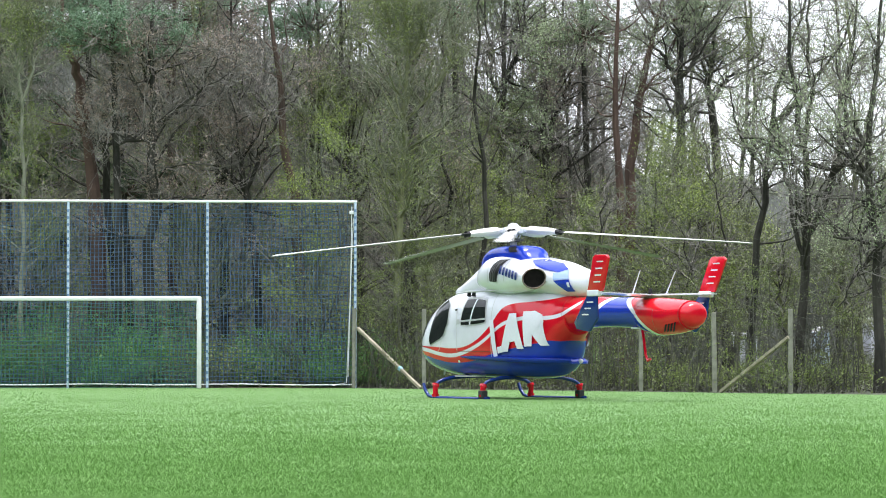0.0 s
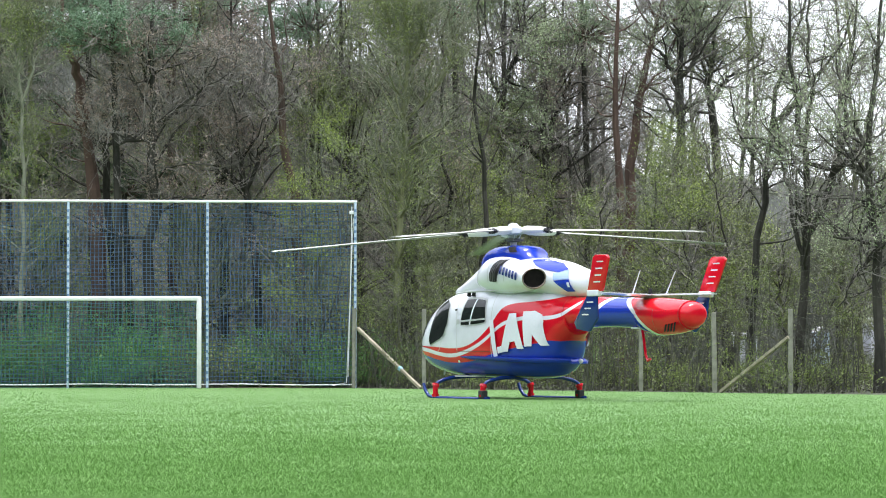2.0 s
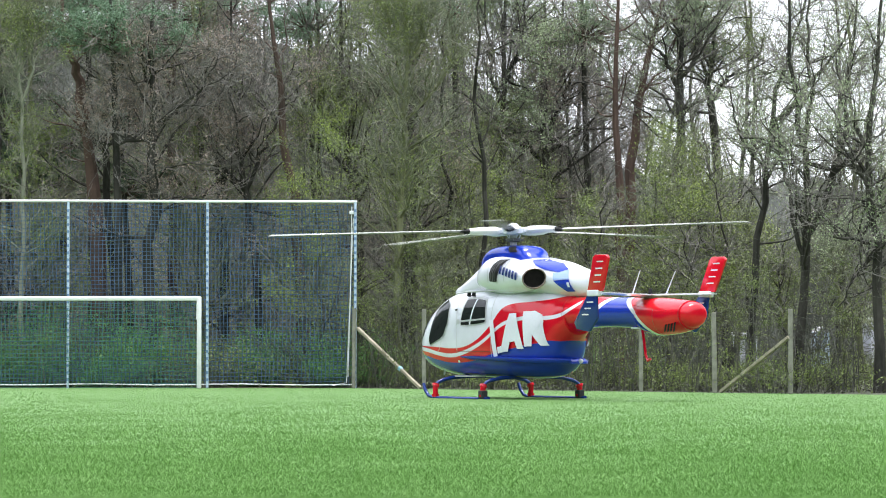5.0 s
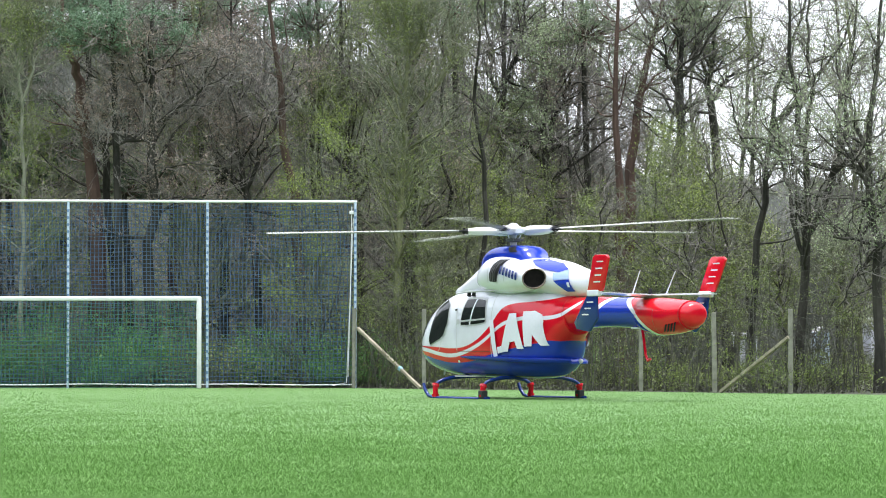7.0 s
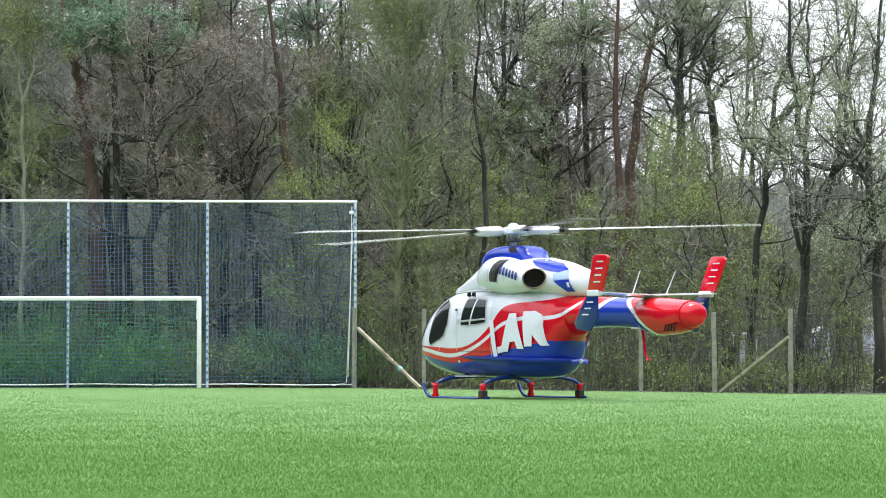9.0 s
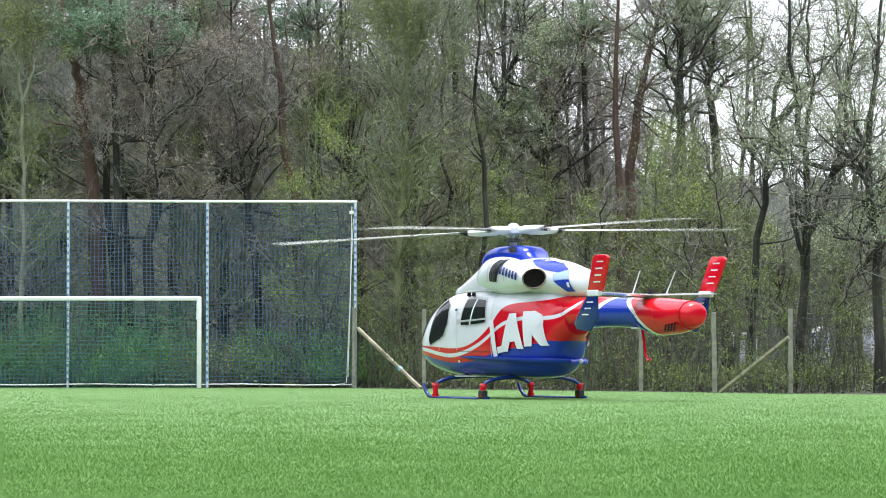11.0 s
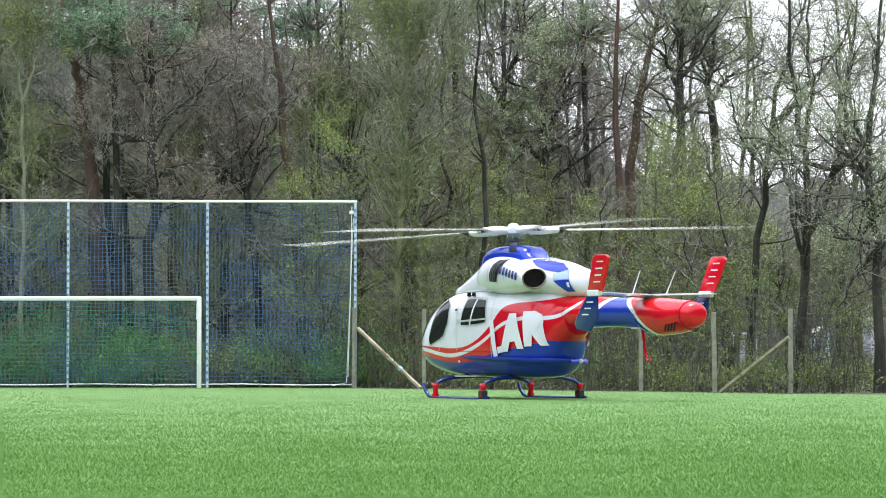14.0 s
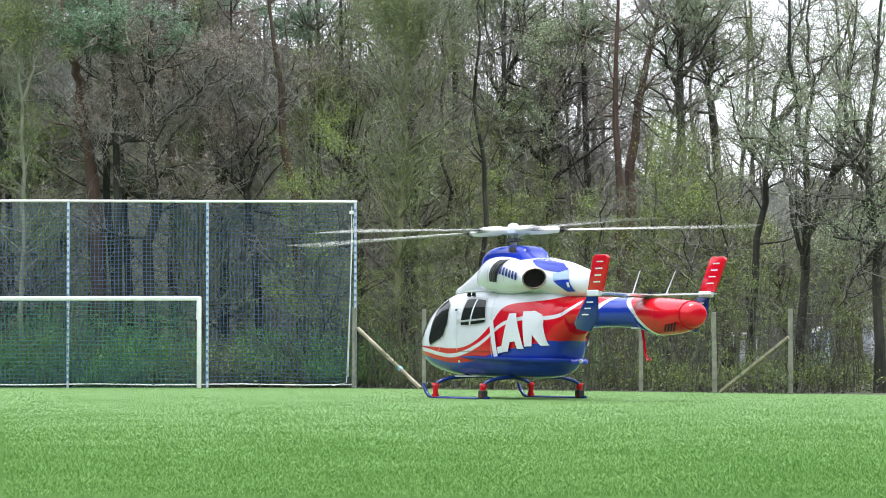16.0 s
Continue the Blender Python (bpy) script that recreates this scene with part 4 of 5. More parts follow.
leaf_pale = leaf_material("pale_buds", (0.17, 0.225, 0.11), (0.38, 0.46, 0.27))
leaf_bush = leaf_material("bush_leaves", (0.054, 0.150, 0.036), (0.145, 0.31, 0.082))
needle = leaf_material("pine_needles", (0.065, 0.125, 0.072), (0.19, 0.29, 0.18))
# Darker needles for the low conifers, with the shade among trunks in the colour.
needle_shaded = leaf_material("shaded_needles", (0.024, 0.046, 0.024), (0.075, 0.12, 0.06))
needle_pale = leaf_material("pale_needles", (0.10, 0.145, 0.085), (0.24, 0.31, 0.19))
leaf_olive = leaf_material("olive_leaves", (0.070, 0.100, 0.026), (0.17, 0.215, 0.062))
leaf_brown = leaf_material("brown_buds", (0.12, 0.092, 0.070), (0.34, 0.275, 0.22))


def tree(seed, spine, r0, bark, twig, leaf=None, per=1, size=0.035, scatter=0.08, label="", name="tree", **kw):
    rng = np.random.default_rng(seed)
    thick, mid, thin, ends = tree_polys(rng, spine, r0, **kw)
    t = tagged(new(name), label, "tree", "trees of the woodland edge")
    o = quads("trunk", tubes(thick, 8), 4, bark, t)
    tagged(quads("branch_work", tubes(mid, 4), 4, bark, t), kind="stuff")
    tagged(quads("fine_growth", thin, 4, twig, t), kind="stuff")
    if leaf:
        quads("crown", leaves_at(rng, ends, per, size, scatter), 3, leaf, t)
    return t


def at(px, y):
    """x of a direction given across the view, at depth y."""
    return (px - 784) / 5915 * y


def woodland():
    S = 5915
    H = lambda py, y: 0.95 + (625 - py) / S * y

    def lean(y, *pts):
        return [(at(px, y), y, H(py, y) if py < 690 else 0.0) for px, py in pts]

    bare = "bare grey-brown deciduous tree with fine twigs"
    bud = "deciduous tree with fresh pale green buds"
    T = tree
    B = lambda y, r, *pts: (lean(y, *pts), r)
    open_crown = dict(twigs=4, twig_r=0.0055, wob=0.26, crook=0.045)
    # behind the ball-catch fence
    T(1, lean(93, (38, 690), (42, 400), (38, 150), (45, -250)), 0.075, bark_pale, twig_olive, leaf_spring, 1.8, 0.030, label="slender pale birch with sparse yellow-green leaves", limbs=38, spread=1.9,
      boughs=[B(93, 0.03, (38, 180), (62, 90), (105, -20)), B(93, 0.028, (40, 130), (26, 40), (14, -60))])
    T(2, lean(95, (190, 690), (168, 350), (152, 240), (143, 178)), 0.30, bark_red, twig_brown, None, label="leaning pine with a reddish trunk", limbs=5, first=0.5, spread=2.2, crook=0.03,
      boughs=[B(95, 0.19, (146, 215), (141, 165), (134, 125), (120, 92), (108, 40), (100, -120))])
    T(3, lean(94, (262, 690), (266, 480), (268, 350), (268, 232), (266, 150), (270, 67), (276, -120)), 0.19, bark_dark, twig_brown, leaf_brown, 1.8, 0.030, label="dark crooked tree with mossy forked branches", limbs=34, spread=2.8, wob=0.26,
      boughs=[B(94, 0.075, (268, 240), (288, 212), (312, 194), (340, 172), (362, 150), (390, 90)), B(94, 0.06, (268, 250), (244, 246), (210, 256), (178, 254), (150, 240)), B(94, 0.055, (268, 160), (252, 120), (258, 70), (250, 10))])
    T(30, lean(96, (205, 690), (196, 400), (186, 300), (178, 225), (192, 150), (214, 115), (240, 86), (262, 40)), 0.13, bark_dark, twig_brown, None, label="dark slender tree bent round its neighbour", limbs=22, spread=2.4, wob=0.26)
    T(31, lean(101, (312, 690), (304, 320), (306, 150), (308, 20), (310, -150)), 0.17, bark_pine, twig_brown, leaf_brown, 2.2, 0.030, label="straight grey-brown trunk among brown buds", limbs=34, spread=3.2, first=0.35)
    T(32, lean(98, (358, 690), (350, 335), (354, 220), (345, 60), (350, -120)), 0.12, bark_dark, twig_brown, leaf_brown, 2.2, 0.030, label=bare, limbs=34, spread=3.0, wob=0.26)
    T(4, lean(97, (470, 690), (448, 420), (436, 335), (411, 270), (424, 200), (410, 100), (400, -100)), 0.13, bark_dark, twig_brown, leaf_brown, 1.8, 0.030, label=bare, limbs=34, spread=3.0, wob=0.28,
      boughs=[B(97, 0.06, (436, 335), (452, 285), (484, 235), (500, 180), (520, 100)), B(97, 0.05, (440, 345), (414, 320), (392, 296), (380, 250))])
    T(5, lean(96, (545, 690), (530, 480), (518, 348), (509, 268), (498, 178), (489, 112), (480, 22), (470, -200)), 0.19, bark_pine, twig_brown, None, label="tall pine with a reddish brown trunk", limbs=8, first=0.6)
    T(6, lean(99, (640, 690), (632, 420), (625, 322), (612, 250), (604, 120), (600, -150)), 0.22, bark_dark, twig_olive, leaf_spring, 1.8, 0.030, label=bud, limbs=32, spread=3.2,
      boughs=[B(99, 0.05, (622, 310), (600, 285), (580, 258), (556, 210), (548, 140)), B(99, 0.045, (622, 300), (648, 250), (660, 190), (690, 120))])
    T(7, lean(93, (700, 690), (706, 420), (711, 348), (716, 214), (721, 112), (720, 9), (720, -160)), 0.11, bark_olive, twig_olive, leaf_spring, 1.3, 0.028, label="straight olive-barked tree with upswept fine branches", limbs=46, spread=2.5, rise=1.3, first=0.12, crook=0.03,
      boughs=[B(93, 0.035, (721, 115), (740, 82), (756, 56), (772, 0)), B(93, 0.04, (716, 218), (745, 185), (774, 156), (798, 108), (815, 40)), B(93, 0.03, (718, 170), (706, 110), (690, 60), (684, 0))])
    T(8, lean(98, (728, 690), (732, 420), (728, 220), (728, 100), (735, -200)), 0.2, bark_dark, twig_brown, leaf_brown, 1.8, 0.030, label=bare, limbs=38, spread=3.2)
    # open side
    T(9, lean(100, (880, 690), (888, 350), (890, 235), (893, 85), (900, -200)), 0.16, bark_dark, twig_brown, leaf_pale, 4.5, 0.034, label=bud, limbs=34, spread=3.0, wob=0.26,
      boughs=[B(100, 0.06, (891, 190), (870, 130), (862, 60), (850, -60)), B(100, 0.06, (892, 150), (918, 90), (930, 20), (950, -80))])
    T(10, lean(101, (985, 690), (975, 400), (966, 235), (961, 94), (970, -200)), 0.16, bark_dark, twig_brown, leaf_brown, 2.2, 0.030, label=bare, limbs=34, spread=3.2, wob=0.26,
      boughs=[B(101, 0.07, (966, 250), (990, 190), (1018, 120), (1030, 30)), B(101, 0.06, (968, 300), (940, 262), (905, 248), (870, 225))])
    T(11, lean(96, (1100, 690), (1100, 480), (1099, 376), (1092, 235), (1094, 70), (1092, -200)), 0.18, bark_red, twig_brown, None, label="tall pine with a reddish brown trunk", limbs=10, first=0.6, crook=0.03)
    T(12, lean(97, (1112, 690), (1112, 480), (1116, 376), (1118, 258), (1130, 188), (1151, 85), (1170, 23), (1200, -200)), 0.21, bark_red, twig_brown, leaf_pale, 1.8, 0.030, label="leaning pine with a reddish trunk", limbs=14, first=0.5, crook=0.03,
      boughs=[B(97, 0.05, (1160, 55), (1200, 30), (1240, 10), (1270, 12))])
    T(13, lean(97, (1185, 690), (1186, 520), (1198, 350), (1202, 185), (1204, 70), (1215, -200)), 0.19, bark_dark, twig_brown, leaf_pale, 3.2, 0.028, label="stout dark tree with crooked bare branches", limbs=30, spread=3.0,
      boughs=[B(97, 0.07, (1202, 160), (1182, 110), (1165, 85), (1140, 60)), B(97, 0.06, (1203, 150), (1226, 105), (1240, 40), (1262, -60))], **open_crown)
    T(14, lean(99, (1286, 690), (1286, 560), (1278, 350), (1260, 200), (1255, 130), (1266, 93), (1273, 28), (1290, -200)), 0.18, bark_dark, twig_olive, leaf_spring, 3.0, 0.028, label=bud, limbs=32, spread=3.0,
      boughs=[B(99, 0.06, (1258, 180), (1285, 140), (1320, 120), (1350, 80))], **open_crown)
    T(15, lean(84, (1328, 690), (1333, 560), (1345, 414), (1351, 340), (1357, 259), (1368, 199), (1387, 120), (1401, 79), (1426, 14), (1455, -140)), 0.098, bark_dark, twig_brown, leaf_pale, 2.3, 0.028, label="dark forked tree with fresh pale buds", limbs=26, spread=2.4,
      boughs=[B(84, 0.07, (1362, 240), (1382, 210), (1405, 180), (1438, 148), (1456, 120), (1498, 74), (1514, 10)), B(84, 0.04, (1354, 300), (1325, 270), (1300, 210), (1290, 150))], **open_crown)
    T(16, lean(81.5, (1414, 690), (1418, 565), (1421, 470), (1437, 400), (1427, 280), (1417, 204), (1410, 171), (1401, 110), (1392, -20), (1385, -160)), 0.12, bark_dark, twig_brown, leaf_pale, 2.3, 0.028, label="dark tree parting low into three crooked stems", limbs=24, spread=2.4,
      boughs=[B(81.5, 0.10, (1430, 415), (1452, 370), (1475, 310), (1493, 250), (1500, 218), (1490, 167), (1498, 130), (1520, 40), (1530, -60)), B(81.5, 0.06, (1478, 305), (1512, 268), (1530, 250), (1544, 185), (1560, 100)),
              B(81.5, 0.06, (1427, 285), (1438, 204), (1434, 120), (1432, 40), (1440, -60)), B(81.5, 0.06, (1421, 470), (1407, 410), (1391, 320), (1384, 280), (1370, 200))], **open_crown)
    T(18, lean(79.5, (1556, 690), (1560, 565), (1553, 456), (1537, 400), (1537, 278), (1540, 199), (1549, 157), (1562, 0), (1570, -150)), 0.125, bark_dark, twig_brown, leaf_pale, 2.6, 0.028, label="stout dark tree with low crooked bare branches", limbs=24, spread=2.6,
      boughs=[B(79.5, 0.055, (1540, 430), (1516, 420), (1491, 424), (1470, 410)), B(79.5, 0.05, (1552, 450), (1530, 470), (1508, 496), (1484, 545)), B(79.5, 0.06, (1539, 388), (1562, 372), (1592, 330)), B(79.5, 0.05, (1538, 330), (1520, 300), (1500, 290), (1470, 300))], **open_crown)
    for i, (px, dx, y, r0, top) in enumerate(((1062, 8, 90, 0.06, 330), (1165, 10, 92, 0.06, 300), (1246, 10, 90, 0.10, 240), (1272, -8, 88, 0.05, 300), (850, 10, 94, 0.11, -100), (1030, -10, 95, 0.07, 250), (790, 6, 97, 0.1, -100), (1480, 8, 90, 0.05, 300), (1215, -6, 88, 0.05, 400), (1380, 8, 86, 0.045, 420))):
        T(140 + i, lean(y, (px, 690), (px + dx, 690 - (690 - top) * 0.4), (px - dx, 690 - (690 - top) * 0.7), (px + 2 * dx, top)), r0 * 0.8, bark_dark, twig_brown, leaf_spring, 1.6, 0.026, label="slender dark-barked tree at the field edge", limbs=12, spread=1.7, first=0.4, crook=0.09, twigs=4)
    for i, (px, top, y) in enumerate(((1005, 110, 102), (1065, 130, 104), (1140, 150, 103), (975, 60, 106))):
        T(170 + i, lean(y, (px, 690), (px + 6, 420), (px, top)), 0.09, bark_grey, twig_brown, leaf_brown, 1.5, 0.022, label=bare, limbs=40, spread=2.6, first=0.3, twigs=7)
    # leafy young growth
    young = "young tree with fresh yellow-green leaves"
    for i, (px, top, y, sp, per) in enumerate(((560, 90, 97, 2.6, 2.6), (470, 200, 99, 2.6, 2.5), (810, 300, 97, 2.6, 2.2), (760, 440, 93, 2.0, 1.2), (930, 290, 98, 2.6, 1.8), (1060, 380, 92, 2.0, 2.5), (1215, 250, 93, 2.8, 3.2), (1180, 330, 91, 2.2, 3.5),
                                               (1262, 330, 90, 2.0, 2), (90, 200, 98, 2.6, 3), (330, 320, 97, 2.2, 1.5), (870, 60, 100, 3.0, 2.5), (1490, 440, 87, 1.6, 1.0), (1385, 500, 87, 1.4, 1.2))):
        T(100 + i, lean(y, (px + 10, 690), (px - 6, 500), (px, top)), 0.06, bark_olive, twig_olive, leaf_spring if i != 12 else leaf_pale, per * 1.3, 0.029, label=young, limbs=26, spread=sp, first=0.2, twigs=5)
    for i, (px, top, y, sp) in enumerate(((570, 190, 92.6, 1.8), (605, 240, 92.4, 1.6), (540, 250, 92.8, 1.5), (835, 300, 95, 2.0), (905, 315, 96, 2.0), (1195, 235, 92, 2.2), (1255, 250, 93, 2.2), (1165, 320, 90, 1.8), (1225, 330, 89, 1.8), (1330, 300, 93, 2.0))):
        T(190 + i, lean(y, (px + 8, 690), (px - 6, 500), (px, top)), 0.05, bark_grey, twig_olive, leaf_bright, 3.6, 0.025, label="young beech with level sprays of bright green leaves", limbs=24, spread=sp, first=0.3, rise=0.12, twigs=5, droop=0.03)
    # pine crowns
    rng = np.random.default_rng(9)
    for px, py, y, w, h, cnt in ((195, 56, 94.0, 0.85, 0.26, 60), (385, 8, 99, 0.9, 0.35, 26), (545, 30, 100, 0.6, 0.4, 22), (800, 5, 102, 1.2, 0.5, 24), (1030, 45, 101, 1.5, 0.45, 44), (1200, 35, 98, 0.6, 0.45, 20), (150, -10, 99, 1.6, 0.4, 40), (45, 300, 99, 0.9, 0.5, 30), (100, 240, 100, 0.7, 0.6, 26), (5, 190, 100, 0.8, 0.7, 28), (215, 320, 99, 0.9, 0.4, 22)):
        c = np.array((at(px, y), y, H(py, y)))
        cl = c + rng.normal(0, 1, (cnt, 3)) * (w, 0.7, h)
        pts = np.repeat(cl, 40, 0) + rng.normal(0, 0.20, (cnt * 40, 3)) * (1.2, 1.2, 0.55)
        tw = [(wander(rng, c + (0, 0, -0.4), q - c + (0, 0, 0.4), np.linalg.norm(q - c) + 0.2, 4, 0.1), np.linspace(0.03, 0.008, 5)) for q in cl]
        t = tagged(new("pine_tree"), "pine with blue-green needle clumps" if py < 100 else "dark green conifer among the trunks, shade put into its needles", "tree", "trees of the woodland edge")
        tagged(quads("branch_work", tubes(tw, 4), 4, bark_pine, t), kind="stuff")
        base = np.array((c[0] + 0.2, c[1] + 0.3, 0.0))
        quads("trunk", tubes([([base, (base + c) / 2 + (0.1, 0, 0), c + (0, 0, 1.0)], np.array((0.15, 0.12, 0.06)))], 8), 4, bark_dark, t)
        quads("crown", leaves_at(rng, pts, 12, 0.034, 0.04, -9), 3, needle_pale if px > 900 else needle if py < 100 else needle_shaded, t)

    # deeper ranks, copied from a few grown specimens
    kinds = []
    for i, (bk, tw, lf, lab) in enumerate(((bark_grey, twig_brown, leaf_brown, bare), (bark_dark, twig_brown, None, bare), (bark_olive, twig_olive, leaf_spring, bud), (bark_dark, twig_brown, leaf_pale, bud), (bark_grey, twig_olive, leaf_spring, bud))):
        r = np.random.default_rng(50 + i)
        sp = [(0, 0, 0), (r.normal(0, 0.2), 0, 4), (r.normal(0, 0.4), r.normal(0, 0.3), 9), (r.normal(0, 0.7), 0, 16)]
        kinds.append(tree(60 + i, sp, 0.11, bk, tw, lf, 1.4, 0.026, label=lab, limbs=40, spread=3.2, first=0.12))
    rng = random.Random(11)
    for i, k in enumerate(kinds):
        k.matrix_world = pose(-12.5 + 5.5 * i, 104 + i, 0, 0, 0, 70 * i)
    for _ in range(52):
        u = rng.random()
        px = -120 + 1850 * u
        if px > 860 and rng.random() < (0.5 if px < 1190 else 0.62):
            continue
        y = rng.uniform(97, 135) if px < 1000 else rng.uniform(95, 118)
        k = kinds[rng.choice((0, 1, 2, 4, 0) if px < 900 else (3, 3, 4, 0, 2))]
        copy_thing(k, pose(at(px, y), y, 0, rng.uniform(-4, 4), rng.uniform(-4, 4), rng.uniform(0, 360)))
    for px, y, k in ((1235, 110, 0), (1330, 112, 3)):
        copy_thing(kinds[k], pose(at(px, y), y, 0, 0, 3, 47 * px))


def bushes():
    rng = np.random.default_rng(21)
    protos = []
    for i, (leaf, n, per) in enumerate(((leaf_bush, 60, 15), (leaf_spring, 36, 5), (leaf_olive, 36, 5))):
        t = tagged(new("shrub"), "leafy green understorey shrub at the woodland edge", "shrub", "shrubs of the woodland edge")
        stems, pts = [], []
        for _ in range(n):
            d = rng.normal(0, 1, 3) * (0.6, 0.6, 0.3) + (0, 0, 1.0)
            w = wander(rng, np.array((rng.normal(0, 0.35), rng.normal(0, 0.3), 0.0)), d, rng.uniform(0.8, 2.2), 5, 0.15)
            stems.append((w, np.linspace(0.012, 0.004, 6)))
            pts += w[2:]
            for _ in range(3):
                q = wander(rng, np.array(w[rng.integers(2, 6)]), rng.normal(0, 1, 3), 0.4, 2, 0.2)
                stems.append((q, np.array((0.006, 0.004, 0.003))))
                pts += q[1:]
        tagged(quads("fine_growth", tubes(stems, 3), 4, bark_grey, t), kind="stuff")
        quads("crown", leaves_at(rng, np.array(pts), per, 0.030, 0.13), 3, leaf, t)
        protos.append(t)
    r = random.Random(3)
    for i, p in enumerate(protos):
        p.matrix_world = pose(-9 + 2.6 * i, 92.0, 0)
    spots = [(px, 91.4 + r.uniform(0, 3.5), r.choice((0, 0, 0, 2))) for px in range(-60, 640, 21)]
    spots += [(px, fence_y(at(px, 86)) + r.uniform(1.0, 6), r.choice((1, 2, 2))) for px in range(650, 1600, 74)]
    spots += [(r.uniform(-60, 1150), r.uniform(97, 112), r.choice((0, 1, 2))) for _ in range(36)]
    for px, y, k in spots:
        if min(abs(px - 1310), abs(px - 1545)) < 17:
            continue
        s = r.uniform(0.75, 1.25) * (1.0 if px < 640 else 0.8)
        c = copy_thing(protos[k], pose(at(px, y), y, 0, 0, 0, r.uniform(0, 360)))
        c.scale = (s, s, s * r.uniform(0.7, 1.1))
    # low shrubs before the far buildings
    for px, y in ((1296, 110), (1318, 108), (1335, 111), (1440, 110), (1462, 108), (1448, 104), (1528, 106), (1550, 104), (1540, 109), (1306, 104)):
        c = copy_thing(protos[2 if y % 2 else 1], pose(at(px, y), y, 0, 0, 0, 31 * px))
        c.scale = (0.8, 0.8, 0.55 if px < 1500 else 0.75)


def saplings():
    """Thickets of thin upright stems with layered young leaves along the field edge."""
    rng = np.random.default_rng(41)
    protos = []
    for i in range(4):
        t = tagged(new("sapling_clump"), "thin upright saplings with fresh green leaves", "sapling", "saplings along the field edge")
        stems, pts = [], []
        for _ in range(9):
            h = rng.uniform(0.8, 3.4)
            w = wander(rng, np.array((rng.normal(0, 0.5), rng.normal(0, 0.4), 0.0)), rng.normal(0, 0.12, 3) + (0, 0, 1.0), h, 7, 0.07)
            stems.append((w, np.linspace(0.016, 0.005, 8)))
            for _ in range(int(5 * h)):
                q = wander(rng, np.array(w[rng.integers(1, 8)]), rng.normal(0, 1, 3) * (1, 1, 0.25) + (0, 0, 0.15), rng.uniform(0.2, 0.7), 3, 0.2)
                stems.append((q, np.array((0.007, 0.006, 0.004, 0.003))))
                pts += q[1:]
        tagged(quads("fine_growth", tubes(stems, 3), 4, bark_grey, t), kind="stuff")
        quads("crown", leaves_at(rng, np.array(pts), 5.0, 0.021, 0.05, 0.25), 3, leaf_spring if i % 2 else leaf_olive, t)
        protos.append(t)
    r = random.Random(8)
    for i, p in enumerate(protos):
        p.matrix_world = pose(-1.4 + 2.6 * i, fence_y(-1.4 + 2.6 * i) + 1.2, 0)
    for k in range(38):
        px = 640 + 25 * k + r.uniform(-8, 8)
        base = 87.355 / (1 + 1.15 * (px - 784) / 5915)
        if 1284 < px < 1334 or 1440 < px < 1465 or 1530 < px < 1560:
            continue
        y = base + r.uniform(0.8, 5.0)
        copy_thing(r.choice(protos), pose(at(px, y), y, 0, 0, 0, r.uniform(0, 360)))


def undergrowth():
    """Brambles, dead leaves and seedlings on the woodland floor."""
    rng = np.random.default_rng(77)
    n = 60000
    y = rng.uniform(78, 125, n)
    x = rng.uniform(-0.145, 0.145, n) * y
    keep = np.where(x < -2.3, y > 90.8, y > 90.4 - 1.15 * (x + 2.3))
    x, y = x[keep], y[keep]
    lump = np.clip(np.sin(x * 1.9 + np.sin(y)) * np.sin(y * 1.3 + x * 0.6) + 0.6, 0.1, 1.6)
    pts = np.stack([x, y, rng.uniform(0, 0.5, len(x)) * lump], 1)
    half = len(pts) // 2
    tagged(quads("leaf_litter", leaves_at(rng, pts[:half] * (1, 1, 0.4), 1, 0.05, 0.03, -9), 3, bark_grey), "brown dead leaves on the woodland floor", "leaf litter", kind="stuff")
    tagged(quads("seedlings", leaves_at(rng, pts[half:], 1.2, 0.04, 0.06), 3, leaf_olive), "low green seedlings on the woodland floor", "undergrowth", kind="stuff")


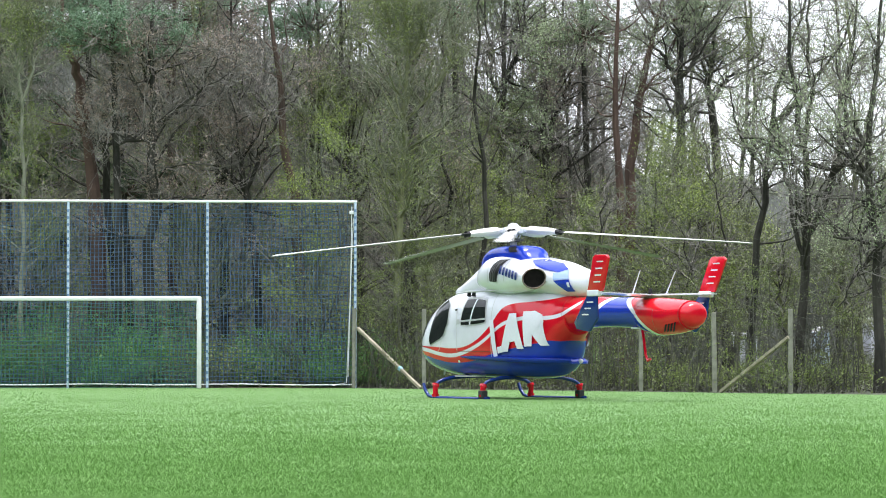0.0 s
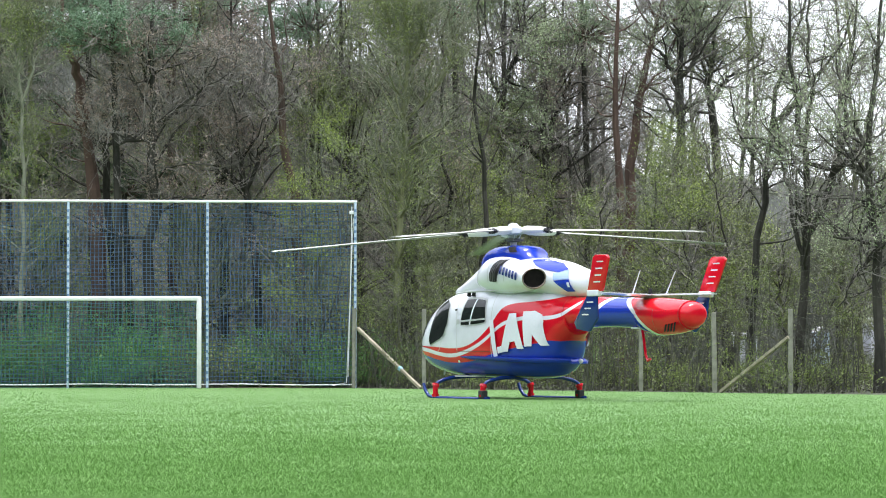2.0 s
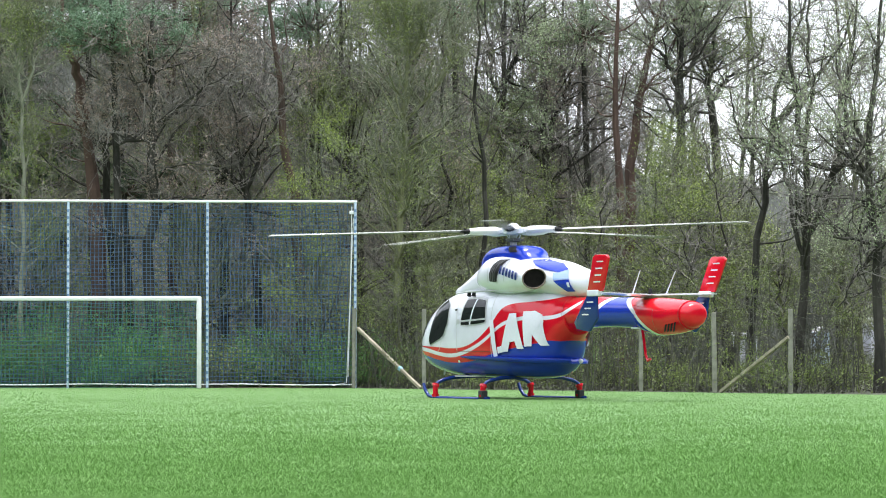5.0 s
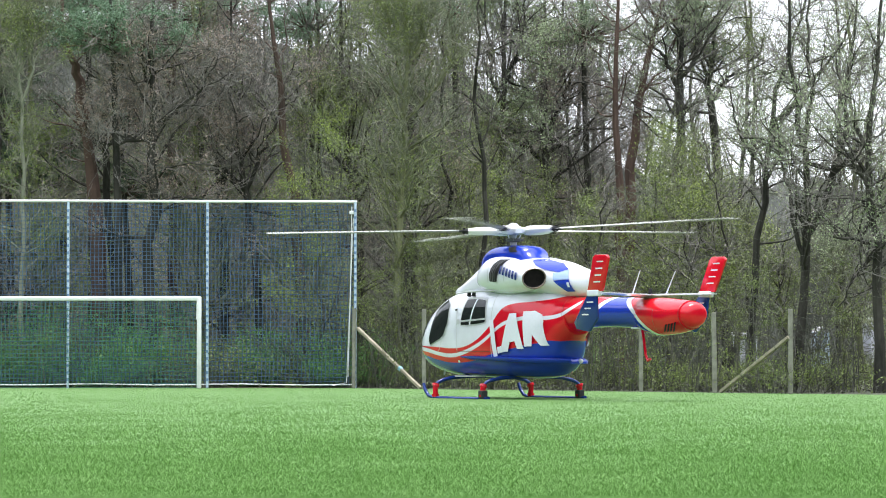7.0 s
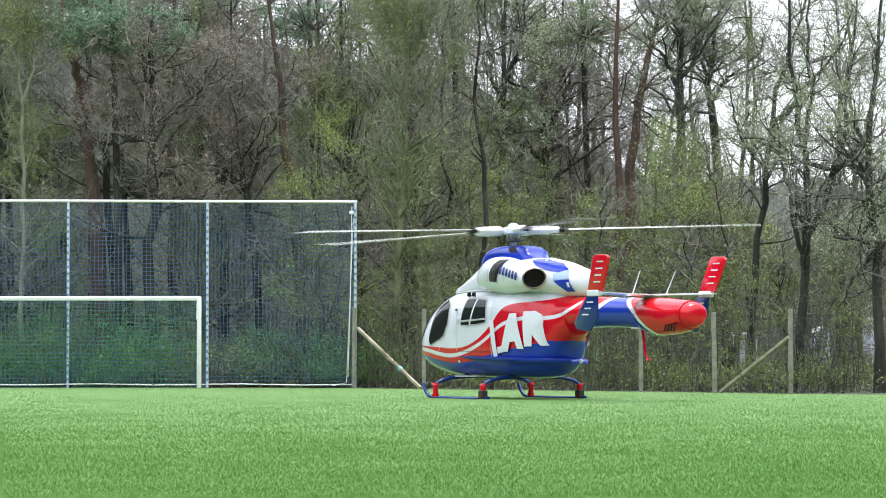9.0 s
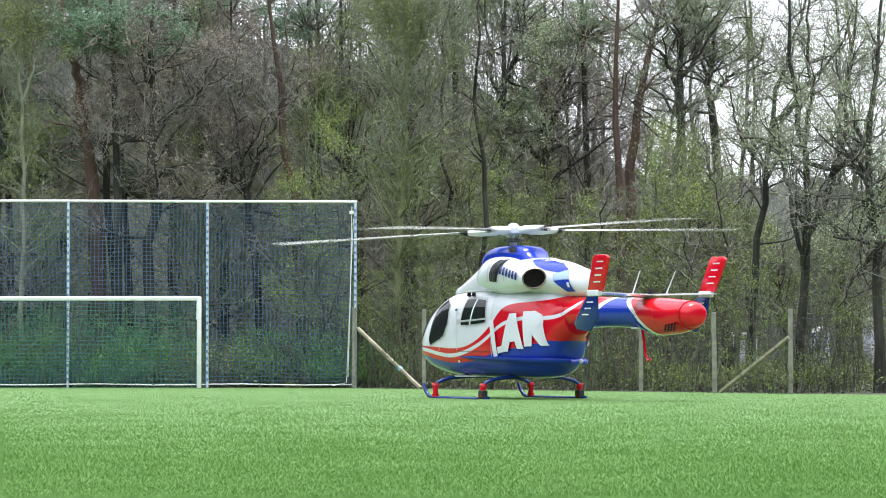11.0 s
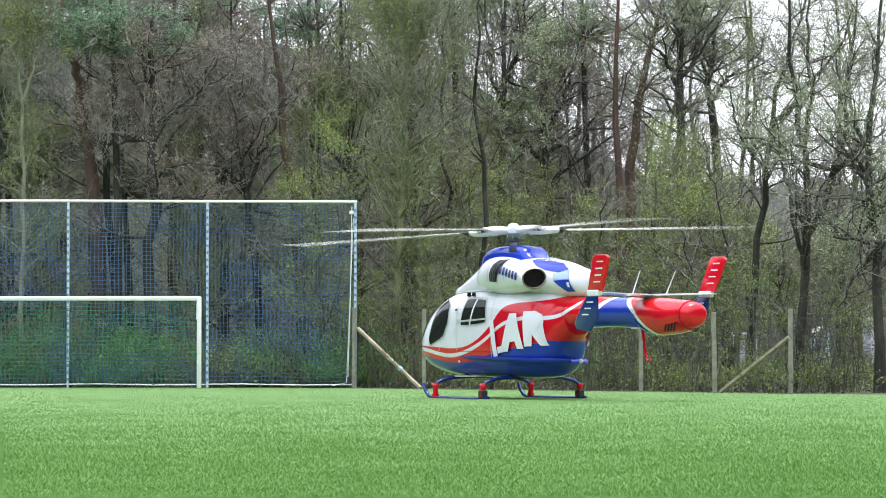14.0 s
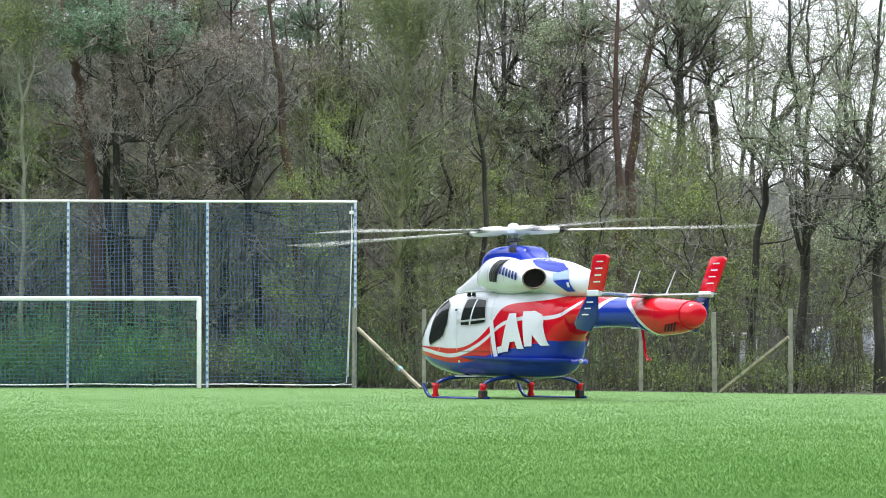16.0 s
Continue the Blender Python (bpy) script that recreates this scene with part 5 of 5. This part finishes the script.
def far_woods():
    """Dense distant trunks and twigs, thinning out to the open side; dark bark stands for shade."""
    rng = np.random.default_rng(33)
    polys = []
    for _ in range(150):
        px = rng.uniform(-200, 1750)
        y = rng.uniform(125, 165)
        if px > 950 and rng.random() < (0.35 if px < 1270 else 0.6):
            continue
        h = rng.uniform(13, 20) if px < 950 else rng.uniform(5, 11)
        p = np.array((at(px, y), y, 0.0))
        pts = wander(rng, p, np.array((0, 0, 1.0)), h, 6, 0.05)
        polys.append((pts, np.linspace(rng.uniform(0.08, 0.2), 0.02, 7)))
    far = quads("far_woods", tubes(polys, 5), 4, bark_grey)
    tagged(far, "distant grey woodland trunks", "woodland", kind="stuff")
    polys = []
    for _ in range(42000):
        px = rng.uniform(-200, 1750)
        y = rng.uniform(125, 165)
        top = 17 if px < 850 else max(6.5, 17 - (px - 850) * 0.05)
        z = rng.uniform(0.5, top)
        if px > 850 and z > 6 and rng.random() < (0.55 if px < 1180 else 0.8):
            continue
        if px > 1270 and rng.random() < 0.55:
            continue
        p = np.array((at(px, y), y, z))
        polys.append((wander(rng, p, rng.normal(0, 1, 3) * (1, 0.4, 1) + (0, 0, 0.6), rng.uniform(0.5, 1.8), 2, 0.3), np.array((0.017, 0.012, 0.008))))
    # Bark colour darkens these twigs in place of the shade deep in the wood.
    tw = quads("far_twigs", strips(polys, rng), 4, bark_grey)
    tagged(tw, "distant haze of bare twigs, deep-wood shade in their dark colour", "woodland", kind="stuff")
    # wooded hillside far behind
    verts, faces = [], []
    n = 160
    for i in range(n + 1):
        px = -700 + 3000 * i / n
        x = at(px, 210)
        top = float(np.interp(px, (300, 850, 1000, 1200), (22.6, 18, 14.5, 12.0)))
        top += 1.6 * noise.noise((x * 0.35, 1, 0)) + 1.0 * noise.noise((x * 1.4, 2, 0))
        verts += [(x, 210, -0.5), (x, 211, top * 0.5), (x, 216, top)]
    for i in range(n):
        for k in range(2):
            a = 3 * i + k
            faces.append((a, a + 3, a + 4, a + 1))
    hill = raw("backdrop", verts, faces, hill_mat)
    tagged(hill, "distant wooded hillside, shade and spring haze put into its colour", "woodland", kind="structure")


def unseen_wood_ring():
    """Tall unseen woods added at the sides and behind the onlooker, blocking low sky."""
    for name, a, b, top in (("backdrop_west", (-48, 130), (-48, -45), 20), ("backdrop_south", (-48, -45), (52, -45), 22), ("backdrop_east", (52, -45), (52, 130), 20)):
        verts, faces, n = [], [], 60
        for i in range(n + 1):
            x, y = a[0] + (b[0] - a[0]) * i / n, a[1] + (b[1] - a[1]) * i / n
            h = top + 3.0 * noise.noise((x * 0.11, y * 0.11, 3)) + 1.5 * noise.noise((x * 0.5, y * 0.5, 5))
            for k in range(5):
                f = k / 4
                bulge = 1.4 * noise.noise((x * 0.3, y * 0.3, f * 4))
                verts.append((x + bulge * (1 if a[0] == b[0] else 0), y + bulge * (1 if a[1] == b[1] else 0), h * f - 0.2))
        for i in range(n):
            for k in range(4):
                q = 5 * i + k
                faces.append((q, q + 5, q + 6, q + 1))
        tagged(raw(name, verts, faces, hill_mat), "plain dark unseen woodland edge, added to block low sky light", "woodland", kind="structure")


def far_buildings():
    for px, py, y, w, d, h, mat, lab in ((1299, 606, 118, 0.42, 4, 0.34, white_paint, "small pale distant building glimpsed between trunks"), (1323, 608, 118, 0.30, 4, 0.30, white_paint, "small pale distant building glimpsed between trunks"),
                                         (1541, 580, 140, 0.40, 3, 0.40, white_paint, "white distant gable glimpsed between trunks"), (1451, 602, 150, 0.5, 3, 0.7, far_blue, "bluish distant shed glimpsed between trunks")):
        b = tagged(new("distant_building"), lab, "building")
        z = 0.95 + (625 - py) / 5915 * y
        b.matrix_world = pose(at(px, y), y, 0)
        bm = bmesh.new()
        box(bm, w, d, z + h / 2, pose(0, 0, (z + h / 2) / 2), 0.02)
        part("wall", bm, mat, b)
        bm = bmesh.new()
        vs = [bm.verts.new(q) for q in ((-w * 0.56, -d * 0.55, z + h / 2), (w * 0.56, -d * 0.55, z + h / 2), (0, -d * 0.55, z + h / 2 + 0.25), (-w * 0.56, d * 0.55, z + h / 2), (w * 0.56, d * 0.55, z + h / 2), (0, d * 0.55, z + h / 2 + 0.25))]
        for f in ((0, 1, 2), (5, 4, 3), (0, 2, 5, 3), (1, 4, 5, 2), (0, 3, 4, 1)):
            bm.faces.new([vs[k] for k in f])
        part("roof", bm, grey_paint, b, "grey roof")


far_blue = surface("far_blue", (0.30, 0.38, 0.50), (0.42, 0.50, 0.60), 3, 0.6)
# The wood's inner shade and the distance haze are mixed into this colour.
hill_mat = surface("shaded_distant_wood", (0.038, 0.043, 0.037), (0.102, 0.108, 0.094), 0.6, 0.95, fine=3.0, stretch=(1.6, 1, 0.5))


# ---- what turns ----
RUNS = [(0.0, 4.2, 2.1, 282.06, 40.083, 2.917, 54.651, 0.0), (6.3, 9.2, 7.75, 640.188, 84.207, 6.043, 65.062, 0.0), (11.3, 16.0, 13.65, 1182.021, 123.581, 7.638, 671.024, -43.187)]


def run_state(run, t):
    """Angle, speed and acceleration of one stretch of the run-up."""
    _, _, mid, w, a, j, th, s = run
    u = t - mid
    return th + w * u + a * u * u / 2 + j * u ** 3 / 6 + s * u ** 4 / 24, w + a * u + j * u * u / 2 + s * u ** 3 / 6, a + j * u + s * u * u / 2


def rotor_turns():
    """Offsets in whole blade steps that let the stretches follow one another smoothly."""
    offs = [0.0]
    for r0, r1 in zip(RUNS, RUNS[1:]):
        a, b = run_state(r0, r0[1]), run_state(r1, r1[0])
        dt = r1[0] - r0[1]
        reach = a[0] + offs[-1] + dt * (a[1] + b[1]) / 2 + dt * dt * (a[2] - b[2]) / 12
        offs.append(72 * round((reach - b[0]) / 72))
    return offs


def rotor_angle(t):
    """Degrees turned by the rotor, which runs up from a slow turn."""
    for run, off in zip(RUNS, OFFS):
        if run[0] <= t <= run[1]:
            return run_state(run, t)[0] + off
    i = 0 if t < 8 else 1
    r0, r1 = RUNS[i], RUNS[i + 1]
    a, b, dt = run_state(r0, r0[1]), run_state(r1, r1[0]), r1[0] - r0[1]
    u = (t - r0[1]) / dt
    p0, p1 = a[0] + OFFS[i], b[0] + OFFS[i + 1]
    v0, v1, c0, c1 = a[1] * dt, b[1] * dt, a[2] * dt * dt, b[2] * dt * dt
    return (p0 * (1 - 10 * u ** 3 + 15 * u ** 4 - 6 * u ** 5) + v0 * (u - 6 * u ** 3 + 8 * u ** 4 - 3 * u ** 5) + c0 * (u * u - 3 * u ** 3 + 3 * u ** 4 - u ** 5) / 2
            + c1 * (u ** 3 - 2 * u ** 4 + u ** 5) / 2 + v1 * (-4 * u ** 3 + 7 * u ** 4 - 3 * u ** 5) + p1 * (10 * u ** 3 - 15 * u ** 4 + 6 * u ** 5))


def rotor_flap(t):
    return float(np.interp(t, (0, 1.5, 3.5, 5, 6.5, 7.5, 9, 12, 16), (-5.3, -3.7, -1.7, -0.3, 0.5, 0.45, -0.4, -0.7, -0.6)))


def rotor_roll(t):
    """Tilt of the rotor disc across the view, towards the pylon side."""
    return float(np.interp(t, (0, 5, 6.5, 7.5, 9, 11.3, 16), (0, 0, -0.2, -0.15, 0.25, 0.65, 0.65)))


OFFS = rotor_turns()


def motions():
    rows = []
    for i in range(16 * FPS + 1):
        t = i / FPS
        rows.append((t, pose(0, 0, 3.51) @ pose(0, 0, 0, -0.81 - 0.857 * rotor_roll(t), 1.3 + 0.515 * rotor_roll(t), 0) @ pose(0, 0, 0, 0, 0, rotor_angle(t) - 121)))
    walk(rotor, rows)
    for k, b in enumerate(blades):
        walk(b, [(t / 2, pose(0, 0, 0, 0, 0, 72 * k) @ pose(0.30, 0, 0, 0, -rotor_flap(t / 2), 0)) for t in range(33)])


ground()
heli, rotor, blades = helicopter()
ball_fence()
football_goal()
field_fence()
woodland()
bushes()
saplings()
undergrowth()
far_woods()
unseen_wood_ring()
far_buildings()
grass()
motions()
